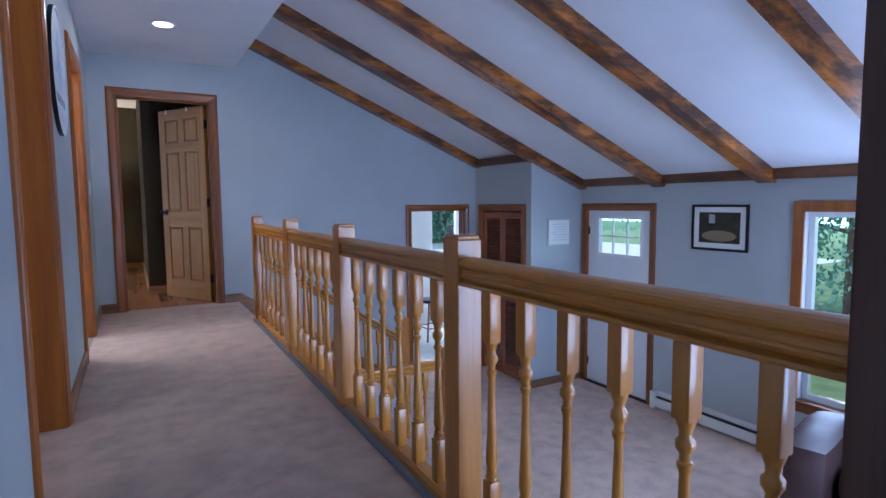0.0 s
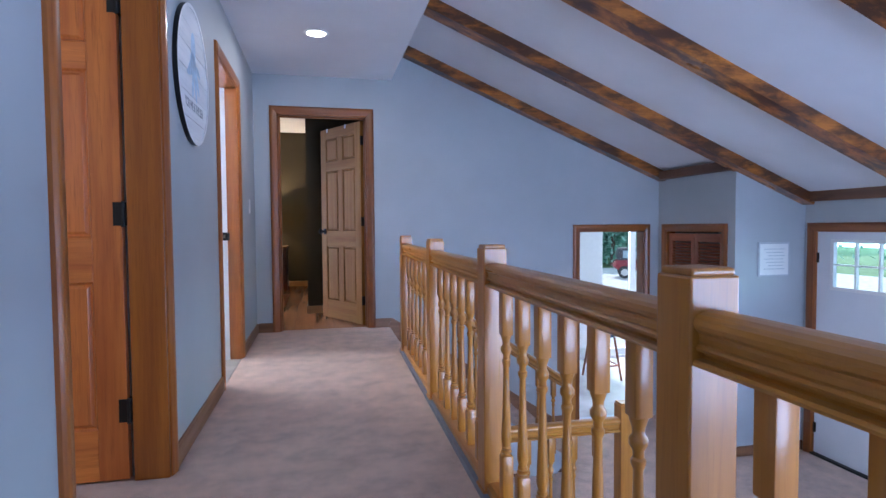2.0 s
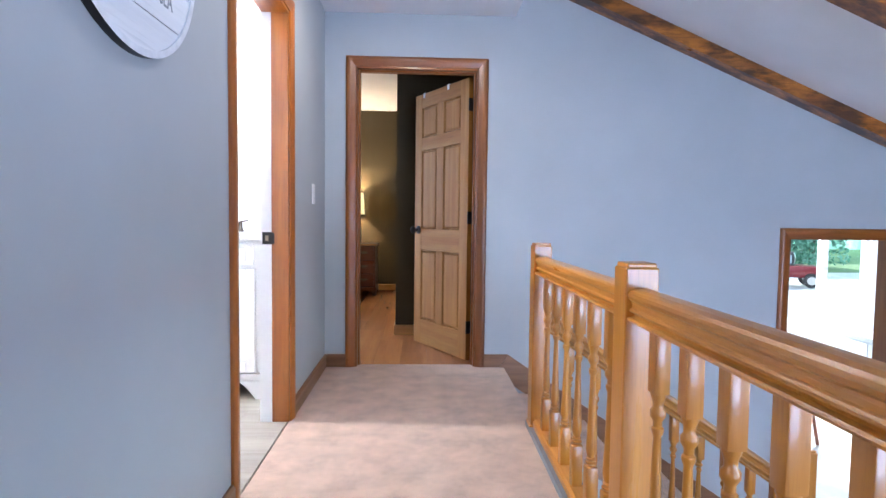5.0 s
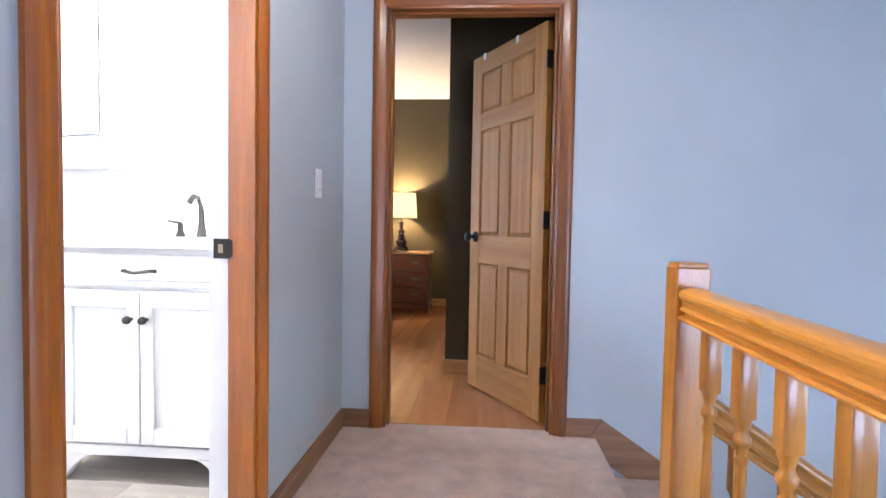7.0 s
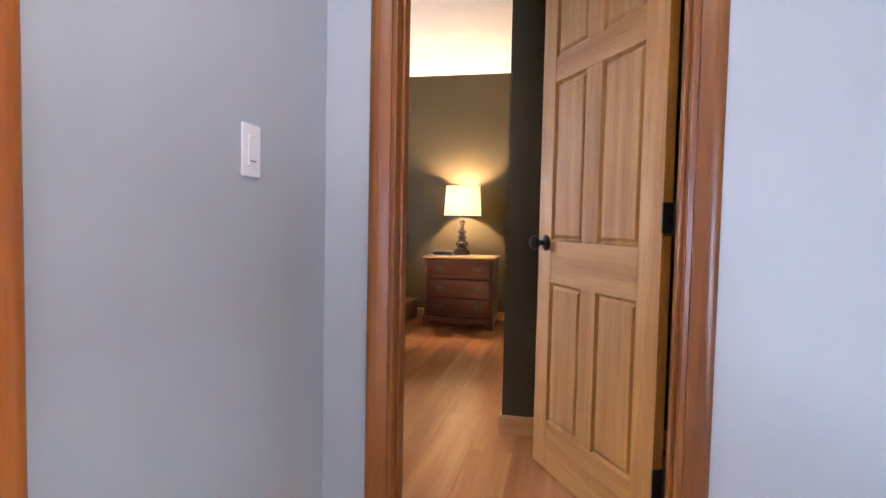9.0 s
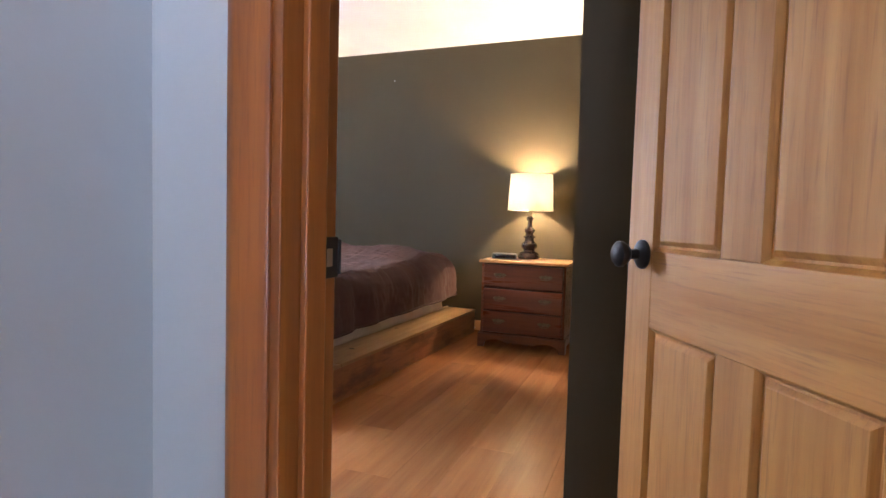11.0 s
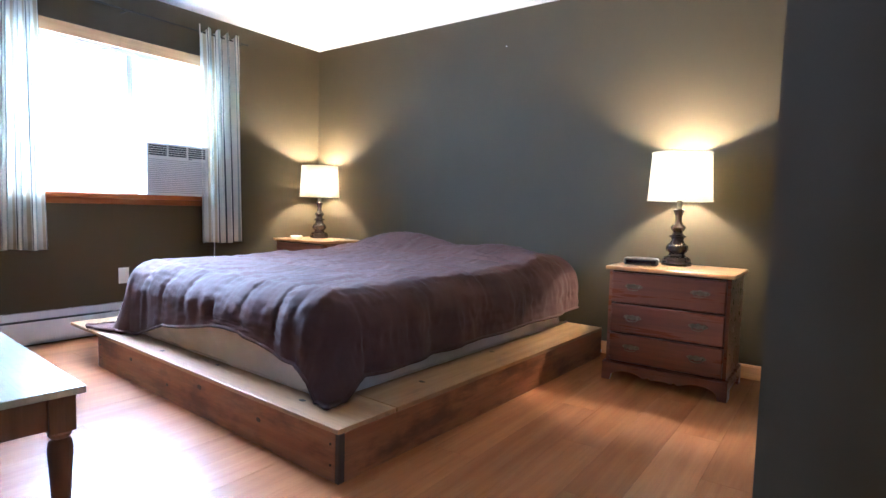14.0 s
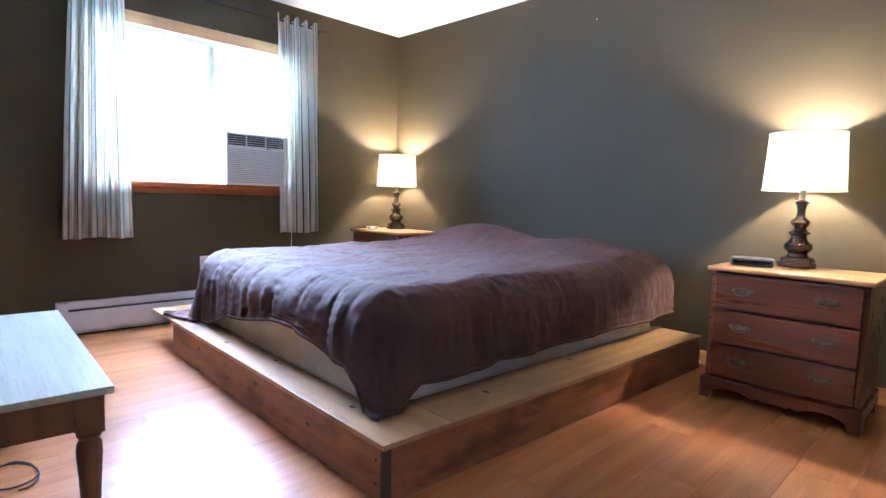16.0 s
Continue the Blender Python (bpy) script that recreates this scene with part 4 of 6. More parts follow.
for x in (-0.4, 0.4):
    for y in (-0.36, 0.36):
        part("foot", lathe([(0.02, 0.0), (0.03, 0.06)], x, y, 0.0, 10), BLACK, chair)

# ---- bathroom ----
VAN = plain("vanity_white", (0.8, 0.8, 0.8), 0.3, spread=0.015)
MARBLE = plain("marble_top", (0.72, 0.72, 0.73), 0.15, spread=0.12, scale=9)
van = thing("vanity", "white bathroom vanity with two doors and a drawer", "vanity", m=pose(-0.956, 5.31, 0) @ Matrix.Diagonal((1, 1.28, 1.028, 1)))
VW, VD = 0.74, 0.5
part("body", box(0.02, VW - 0.02, 0.02, VD, 0.12, 0.87, 0.002), VAN, van)
part("drawer_front", box(0.06, VW - 0.06, 0.004, 0.02, 0.73, 0.85, 0.003), VAN, van)
part("drawer_bead", box(0.1, VW - 0.1, -0.002, 0.004, 0.755, 0.825, 0.004), VAN, van)
bm = bm_new()
add_box(bm, 0.0, VW, 0.0, VD, 0.1, 0.14, 0.004)
n = 14
for x0, x1, s in ((0.0, 0.17, 1), (VW - 0.17, VW, -1)):
    pts = []
    for i in range(n + 1):
        k = i / n
        pts.append((x0 + 0.05 + 0.12 * k if s > 0 else x1 - 0.05 - 0.12 * k, 0.1 * math.sin(k * math.pi / 2)))
    outer = x0 if s > 0 else x1
    poly = [(outer, 0.0), *pts, (outer, 0.1)]
    f, g = [bm.verts.new((x, 0.0, z)) for x, z in poly], [bm.verts.new((x, 0.03, z)) for x, z in poly]
    bm.faces.new(f)
    bm.faces.new(list(reversed(g)))
    for i in range(len(f)):
        bm.faces.new((f[i], f[i - 1], g[i - 1], g[i]))
part("plinth", bm, VAN, van, "plinth with curved feet")
for x0, x1, kx in ((0.05, VW / 2 - 0.002, VW / 2 - 0.03), (VW / 2 + 0.002, VW - 0.05, VW / 2 + 0.03)):
    d = part("door", box(x0, x1, 0.004, 0.02, 0.15, 0.715, 0.002), VAN, van)
    for a in ((x0, x0 + 0.05, 0.15, 0.715), (x1 - 0.05, x1, 0.15, 0.715), (x0 + 0.05, x1 - 0.05, 0.15, 0.21), (x0 + 0.05, x1 - 0.05, 0.655, 0.715)):
        part("door_frame_bar", box(a[0], a[1], -0.008, 0.004, a[2], a[3], 0.003), VAN, d)
    bm = lathe([(0.006, 0), (0.006, 0.012), (0.015, 0.02), (0.013, 0.03), (0.004, 0.034)], seg=14)
    bmesh.ops.transform(bm, matrix=pose(kx, -0.008, 0.615, 90, 0, 0), verts=bm.verts[:])
    part("knob", bm, BRONZE, d, "dark bronze knob", True)
bm = tube([(VW / 2 - 0.06, -0.002, 0.79), (VW / 2 - 0.05, -0.026, 0.792), (VW / 2, -0.032, 0.785), (VW / 2 + 0.05, -0.026, 0.792), (VW / 2 + 0.06, -0.002, 0.79)], [0.007, 0.006, 0.005, 0.006, 0.007])
part("drawer_pull", bm, BRONZE, van, "dark bronze drawer pull", True)
part("countertop", box(-0.012, VW + 0.012, -0.012, VD + 0.02, 0.87, 0.905, 0.004), MARBLE, van, "white marble top")
fau = thing("faucet", "oil-rubbed bronze two-handle basin faucet", "faucet", m=pose(-0.585, 5.75, 0.931))
part("spout", tube([(0, 0, 0), (0, 0, 0.06), (0, -0.005, 0.13), (0, -0.03, 0.175), (0, -0.07, 0.18), (0, -0.1, 0.155)], [0.024, 0.014, 0.012, 0.012, 0.012, 0.014], 12), BRONZE, fau, smooth=True)
for s in (-1, 1):
    h = part("handle", lathe([(0.024, 0.0), (0.012, 0.03), (0.014, 0.05), (0.008, 0.065)], 0.1 * s, 0, 0, 14), BRONZE, fau, smooth=True)
    part("lever", tube([(0.1 * s, 0, 0.062), (0.1 * s + 0.055 * s, -0.01, 0.072)], [0.007, 0.005]), BRONZE, h)
PORC = plain("porcelain", (0.85, 0.85, 0.85), 0.08, spread=0.01)
toilet = thing("toilet", "white porcelain toilet beside the vanity", "toilet", m=pose(-1.38, 5.95, 0))
part("tank", box(-0.22, 0.22, -0.2, -0.01, 0.4, 0.74, 0.02), PORC, toilet)
part("tank_lid", box(-0.23, 0.23, -0.215, -0.005, 0.74, 0.775, 0.01), PORC, toilet)
bm = lathe([(0.12, 0.0), (0.11, 0.06), (0.1, 0.16), (0.15, 0.28), (0.19, 0.37), (0.19, 0.39)], 0, 0, 0, 24)
bmesh.ops.transform(bm, matrix=pose(0, -0.42, 0) @ Matrix.Diagonal((1, 1.25, 1, 1)), verts=bm.verts[:])
part("bowl", bm, PORC, toilet, smooth=True)
bm = lathe([(0.19, 0.0), (0.195, 0.012), (0.18, 0.03)], 0, 0, 0.39, 24)
bmesh.ops.transform(bm, matrix=pose(0, -0.42, 0) @ Matrix.Diagonal((1, 1.25, 1, 1)), verts=bm.verts[:])
part("seat", bm, PORC, toilet, smooth=True)
cab = thing("wall_cabinet", "white wall cabinet above the toilet", "cabinet", m=pose(-1.36, 5.95, 1.26))
part("body", box(-0.3, 0.3, -0.2, 0.01, 0.12, 0.75, 0.003), VAN, cab)
part("drawer", box(-0.288, 0.288, -0.218, 0.01, -0.01, 0.115, 0.003), VAN, cab)
for s in (-1, 1):
    part("side", box(0.3 * s - 0.012, 0.3 * s + 0.012, -0.2, 0.01, -0.02, 0.75, 0.003), VAN, cab)
    d = part("door", box(-0.29 if s < 0 else 0.003, -0.003 if s < 0 else 0.29, -0.218, -0.201, 0.13, 0.74, 0.003), VAN, cab)
    bm = lathe([(0.006, 0), (0.006, 0.012), (0.014, 0.02), (0.004, 0.03)], seg=12)
    bmesh.ops.transform(bm, matrix=pose(0.03 * s, -0.218, 0.33, 90, 0, 0), verts=bm.verts[:])
    part("knob", bm, BRONZE, d)
towels = thing("folded_towel", "folded beige towel on the toilet tank", "towel", m=pose(-1.28, 5.84, 0.775))
part("fold", cushion(-0.1, 0.1, -0.07, 0.07, 0.0, 0.035, 0.01, 4), fabric("beige_towel", (0.6, 0.52, 0.42)), towels, smooth=True)
part("fold", cushion(-0.1, 0.1, -0.07, 0.07, 0.035, 0.07, 0.01, 4), fabric("beige_towel_b", (0.55, 0.46, 0.36)), towels, smooth=True)

# ---- bedroom window wall ----
w3 = window_x("window_bedroom", "white sliding bedroom window with wooden trim", -3.975, 0.12, BW[0], BW[1], BW[2], BW[3], (8.34,), 0.04, 0.06)
LIGHTPINE = wood("light_trim", (0.66, 0.42, 0.18), (0.52, 0.3, 0.11), 1, 0.4)
part("window_header", box(-3.9, -3.878, BW[0] - 0.07, BW[1] + 0.07, BW[3] - 0.01, BW[3] + 0.075, 0.003), LIGHTPINE, w3, "pale wooden head trim")
part("window_sill", box(-3.95, -3.855, BW[0] - 0.08, BW[1] + 0.08, BW[2] - 0.03, BW[2] + 0.004, 0.004), ORANGEY, w3, "orange-brown wooden sill")
part("window_apron", box(-3.9, -3.88, BW[0] - 0.07, BW[1] + 0.07, BW[2] - 0.075, BW[2] - 0.03, 0.003), ORANGEY, w3)
for a, b in ((BW[0] - 0.07, BW[0]), (BW[1], BW[1] + 0.07)):
    part("window_trim", box(-3.9, -3.88, a, b, BW[2], BW[3] - 0.01, 0.003), LIGHTPINE, w3)
part("latch", box(-3.945, -3.92, 8.29, 8.34, 1.56, 1.585, 0.003), PLATE, w3)
ac = thing("air_conditioner", "white window air conditioner resting on the sill", "air conditioner", m=pose(-3.78, 8.375, 1.054))
ACM = plain("ac_plastic", (0.82, 0.82, 0.8), 0.4, spread=0.03)
part("housing", box(-0.35, -0.02, 0.0, 0.5, 0.0, 0.4, 0.008), ACM, ac)
# grey plate puts the shade between the grille slats into its colour
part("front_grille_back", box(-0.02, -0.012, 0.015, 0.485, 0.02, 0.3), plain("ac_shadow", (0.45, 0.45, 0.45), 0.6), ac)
part("face_frame", box(-0.02, 0.0, 0.0, 0.5, 0.285, 0.305, 0.002), ACM, ac)
slat_ac = mesh_of("grille_slat", box(-0.012, 0.0, 0.015, 0.485, -0.0045, 0.0045), ACM)
for k in range(18):
    piece("grille_slat", slat_ac, ac, pose(0, 0, 0.03 + 0.0148 * k))
part("face_side", box(-0.02, 0.002, 0.0, 0.016, 0.0, 0.4, 0.002), ACM, ac)
part("face_side", box(-0.02, 0.002, 0.484, 0.5, 0.0, 0.4, 0.002), ACM, ac)
part("face_top", box(-0.02, 0.002, 0.016, 0.484, 0.385, 0.4, 0.002), ACM, ac)
# near-black plate stands for the shade inside the vent
part("vent_back", box(-0.03, -0.015, 0.016, 0.484, 0.305, 0.385), plain("ac_vent_shade", (0.06, 0.07, 0.08), 0.5), ac)
vane = mesh_of("vent_vane", box(-0.012, 0.0, 0.018, 0.482, -0.002, 0.002), ACM)
for k in range(4):
    piece("vent_vane", vane, ac, pose(0, 0, 0.32 + 0.017 * k))
for k in range(1, 3):
    part("vent_divider", box(-0.014, 0.001, 0.16 * k, 0.16 * k + 0.008, 0.305, 0.385), ACM, ac)
part("badge", box(0.0, 0.0015, 0.33, 0.36, 0.29, 0.3), plain("badge_grey", (0.15, 0.15, 0.18), 0.4), ac)
part("filler", box(-0.19, -0.17, 0.0, 0.6, 0.4, 0.43, 0.002), ACM, ac)


def curtain_mat():
    """White cotton with grey and beige stripes of several widths along the cloth."""
    m, nt, b = node_mat("striped_curtain")
    tc, sep = nt.nodes.new("ShaderNodeTexCoord"), nt.nodes.new("ShaderNodeSeparateXYZ")
    nt.links.new(tc.outputs["UV"], sep.inputs[0])
    mul, fr = nt.nodes.new("ShaderNodeMath"), nt.nodes.new("ShaderNodeMath")
    mul.operation, mul.inputs[1].default_value, fr.operation = "MULTIPLY", 5.0, "FRACT"
    nt.links.new(sep.outputs[0], mul.inputs[0])
    nt.links.new(mul.outputs[0], fr.inputs[0])
    white, grey, beige, dark = (0.84, 0.82, 0.75), (0.42, 0.47, 0.45), (0.6, 0.52, 0.37), (0.08, 0.085, 0.09)
    c = ramp(nt, fr.outputs[0], [(0.0, white), (0.22, grey), (0.38, white), (0.55, dark), (0.6, white), (0.76, beige), (0.88, white), (0.95, dark)])
    r = c.node
    r.color_ramp.interpolation = "CONSTANT"
    nt.links.new(c, b.inputs["Base Color"])
    b.inputs["Roughness"].default_value = 0.9
    tr = nt.nodes.new("ShaderNodeBsdfTranslucent")
    nt.links.new(c, tr.inputs[0])
    ms = nt.nodes.new("ShaderNodeMixShader")
    ms.inputs[0].default_value = 0.5
    nt.links.new(b.outputs[0], ms.inputs[1])
    nt.links.new(tr.outputs[0], ms.inputs[2])
    nt.links.new(ms.outputs[0], nt.nodes["Material Output"].inputs[0])
    bump(nt, b, noise_tex(nt, mapping(nt, (1, 1, 1)), 400, 2), 0.3, 0.0006)
    return m


CURT = curtain_mat()


def curtain(y0t, y1t, y0b, y1b, zt, zb, folds, seed):
    """A hanging curtain with soft folds that widen downwards."""
    rnd = random.Random(seed)
    ph = [rnd.uniform(0, 6.28) for _ in range(4)]
    nu, nv = 90, 26
    bm = bm_new()
    uv = bm.loops.layers.uv.new("cloth")
    grid = []
    for j in range(nv + 1):
        v = j / nv
        row = []
        for i in range(nu + 1):
            u = i / nu
            a, b = y0t + (y0b - y0t) * v ** 0.8, y1t + (y1b - y1t) * v ** 0.8
            amp = 0.03 + 0.012 * v
            x = amp * math.sin(u * folds * 6.28318 + ph[0] + 0.5 * math.sin(v * 2.2 + ph[1])) + 0.01 * math.sin(u * folds * 2.4 * 6.28318 + ph[2] + v * 3)
            y = a + (b - a) * (u + 0.012 * math.sin(u * folds * 12.566 + ph[3]))
            z = zt + (zb - zt) * v + (0.02 * math.sin(u * folds * 6.28 + 1) if j == 0 else 0.006 * math.sin(u * 9 + ph[1]) * v)
            row.append((bm.verts.new((x, y, z)), u, v))
        grid.append(row)
    for j in range(nv):
        for i in range(nu):
            q = (grid[j][i], grid[j][i + 1], grid[j + 1][i + 1], grid[j + 1][i])
            f = bm.faces.new([w_[0] for w_ in q])
            for loop, w_ in zip(f.loops, q):
                loop[uv].uv = (w_[1], w_[2])
    return bm


for n, (args, label) in enumerate((((7.4, 7.69, 7.31, 7.72, 2.415, 0.665, 5, 3), "grey and white striped curtain drawn aside"), ((8.79, 9.17, 8.82, 9.21, 2.415, 0.668, 4.5, 8), "grey and white striped curtain hanging beside the air conditioner"))):
    cu = thing("curtain", label, "curtain", "bedroom curtains", m=pose(-3.79, 0, 0))
    ob = part("cloth", curtain(*args), CURT, cu, smooth=True)
    mod = ob.modifiers.new("thickness", "SOLIDIFY")
    mod.thickness = 0.0015
rod = thing("curtain_rod", "thin dark curtain rod on brackets", "curtain rod")
part("pole", tube([(-3.79, 7.1, 2.385), (-3.79, 9.24, 2.385)], 0.006), BLACK, rod)
for y in (7.12, 8.26, 9.22):
    part("bracket", tube([(-3.9, y, 2.385), (-3.79, y, 2.385)], 0.006), BLACK, rod)
for y in (7.09, 9.25):
    part("finial", lathe([(0.004, -0.012), (0.012, 0.0), (0.004, 0.012)], -3.79, y, 2.385, 10), BLACK, rod)
part("pull_cord", tube([(-3.83, 8.96, 0.7), (-3.83, 8.955, 0.5)], 0.003), PLATE, rod)

# ---- bed ----
BEDM = pose(-0.9, 7.655, 0, 0, 0, -2.2)
FLATX = wood("bed_board_x", (0.36, 0.14, 0.05), (0.22, 0.075, 0.026), 0, 0.45, knots=0.75, grain=0.7, each=0.12)
FLATY = wood("bed_board_y", (0.38, 0.15, 0.055), (0.24, 0.085, 0.03), 1, 0.45, knots=0.75, grain=0.7, each=0.12)
LEDGEX = wood("bed_ledge_x", (0.44, 0.265, 0.11), (0.3, 0.16, 0.065), 0, 0.4, knots=0.6, grain=0.7, each=0.1)
LEDGEY = wood("bed_ledge_y", (0.44, 0.265, 0.11), (0.3, 0.16, 0.065), 1, 0.4, knots=0.5, grain=0.7, each=0.1)
bed = thing("platform_bed", "low knotty pine platform bed with a wide ledge", "bed", m=BEDM)
L, Wd, Ht = 2.4, 2.2, 0.205
part("front_board", box(-Wd + 0.02, -0.02, 0.0, 0.03, 0.0, Ht - 0.02, 0.003), FLATX, bed)
part("side_board", box(-0.03, 0.0, 0.03, L, 0.0, Ht - 0.02, 0.003), FLATY, bed)
part("corner_end", box(-0.0195, 0.0, 0.0, 0.0295, 0.0, Ht - 0.02, 0.002), plain("end_grain", (0.07, 0.045, 0.03), 0.7), bed, "dark end grain of the corner")
part("side_board", box(-Wd, -Wd + 0.03, 0.03, L, 0.0, Ht - 0.02, 0.003), FLATY, bed)
part("front_ledge", box(-2.62, -0.0, -0.004, 0.3, Ht - 0.02, Ht, 0.003), LEDGEX, bed, "pale pine ledge board")
part("side_ledge", box(-0.3, 0.002, 0.302, L, Ht - 0.02, Ht, 0.003), LEDGEY, bed, "pale pine ledge board")
part("side_ledge", box(-2.62, -2.3, 0.302, L, Ht - 0.02, Ht, 0.003), LEDGEY, bed, "pale pine ledge board")
part("deck", box(-2.3, -0.3, 0.302, L, Ht - 0.03, Ht - 0.004), FLATY, bed)
for k in range(4):
    scr = part("screw", lathe([(0.005, 0), (0.005, 0.002)], 0, 0, 0, 8), BLACK, bed)
    scr.matrix_local = pose(-0.045 if k < 2 else -Wd + 0.06, 0.0, 0.06 + 0.08 * (k % 2), 90, 0, 0)
KNOT = plain("pine_knot", (0.05, 0.025, 0.013), 0.5, spread=0.3, scale=60)
for x, y, z, turn, r in ((-0.34, 0.1, Ht, 0, 0.013), (-0.62, 0.2, Ht, 0, 0.016), (-1.05, 0.13, Ht, 0, 0.011), (-1.5, 0.07, Ht, 0, 0.013), (-0.14, 0.62, Ht, 0, 0.014), (-0.2, 1.3, Ht, 0, 0.012), (-0.5, 0.0, 0.11, 90, 0.012), (-0.98, 0.0, 0.14, 90, 0.014), (-1.3, 0.0, 0.08, 90, 0.01), (-1.72, 0.0, 0.13, 90, 0.012)):
    kn = part("knot", lathe([(r, 0.0), (r * 0.9, 0.0008), (0.001, 0.001)], 0, 0, 0, 14), KNOT, bed, "dark pine knot")
    kn.matrix_local = pose(x, y, z, turn) @ Matrix.Diagonal((1.35, 0.85, 1, 1))
SHEET = fabric("beige_sheet", (0.58, 0.48, 0.37), 0.08)
MX0, MX1, MY0, MY1, MZ = -2.16, -0.26, 0.17, 2.37, 0.52


def mattress_bm():
    bm = bm_new()
    nx, ny, nz = 150, 90, 12
    ring_pts = []
    per = [(MX0 + (MX1 - MX0) * i / nx, MY0) for i in range(nx)] + [(MX1, MY0 + (MY1 - MY0) * i / ny) for i in range(ny)] + [(MX1 - (MX1 - MX0) * i / nx, MY1) for i in range(nx)] + [(MX0, MY1 - (MY1 - MY0) * i / ny) for i in range(ny)]
    rings = []
    cx, cy = (MX0 + MX1) / 2, (MY0 + MY1) / 2
    for j in range(nz + 1):
        z = Ht + (MZ - Ht) * j / nz
        row = []
        for i, (x, y) in enumerate(per):
            lean = x + y * 0.6 + (z - Ht) * 0.9
            w_ = 0.018 * noise.noise(Vector((lean * 8, y * 3, z * 3))) + 0.012 * noise.noise(Vector((lean * 22, y * 6, z * 5 + 3)))
            bulge = 0.02 * math.sin(math.pi * j / nz) + w_ * (1 if 0 < j < nz else 0.3)
            qx, qy = min(max(x, MX0 + 0.2), MX1 - 0.2), min(max(y, MY0 + 0.2), MY1 - 0.2)
            d = Vector((x - qx, y - qy, 0))
            if d.length > 0.2:
                x, y = qx + d.x / d.length * 0.2, qy + d.y / d.length * 0.2
            d.normalize()
            row.append(bm.verts.new((x + d.x * bulge, y + d.y * bulge, z)))
        rings.append(row)
    m = len(per)
    for a, b in zip(rings, rings[1:]):
        for i in range(m):
            bm.faces.new((a[i], a[(i + 1) % m], b[(i + 1) % m], b[i]))
    bm.faces.new(rings[-1])
    return bm


mat_ob = thing("mattress", "mattress in a beige fitted sheet on the platform", "mattress", m=BEDM)
part("fitted_sheet", mattress_bm(), SHEET, mat_ob, smooth=True)
part("elastic_hem", tube([(MX0 - 0.004, MY1, Ht + 0.008), (MX0 - 0.004, MY0 - 0.004, Ht + 0.008), (MX1 + 0.004, MY0 - 0.004, Ht + 0.008), (MX1 + 0.004, MY1, Ht + 0.008)], 0.006), SHEET, mat_ob)


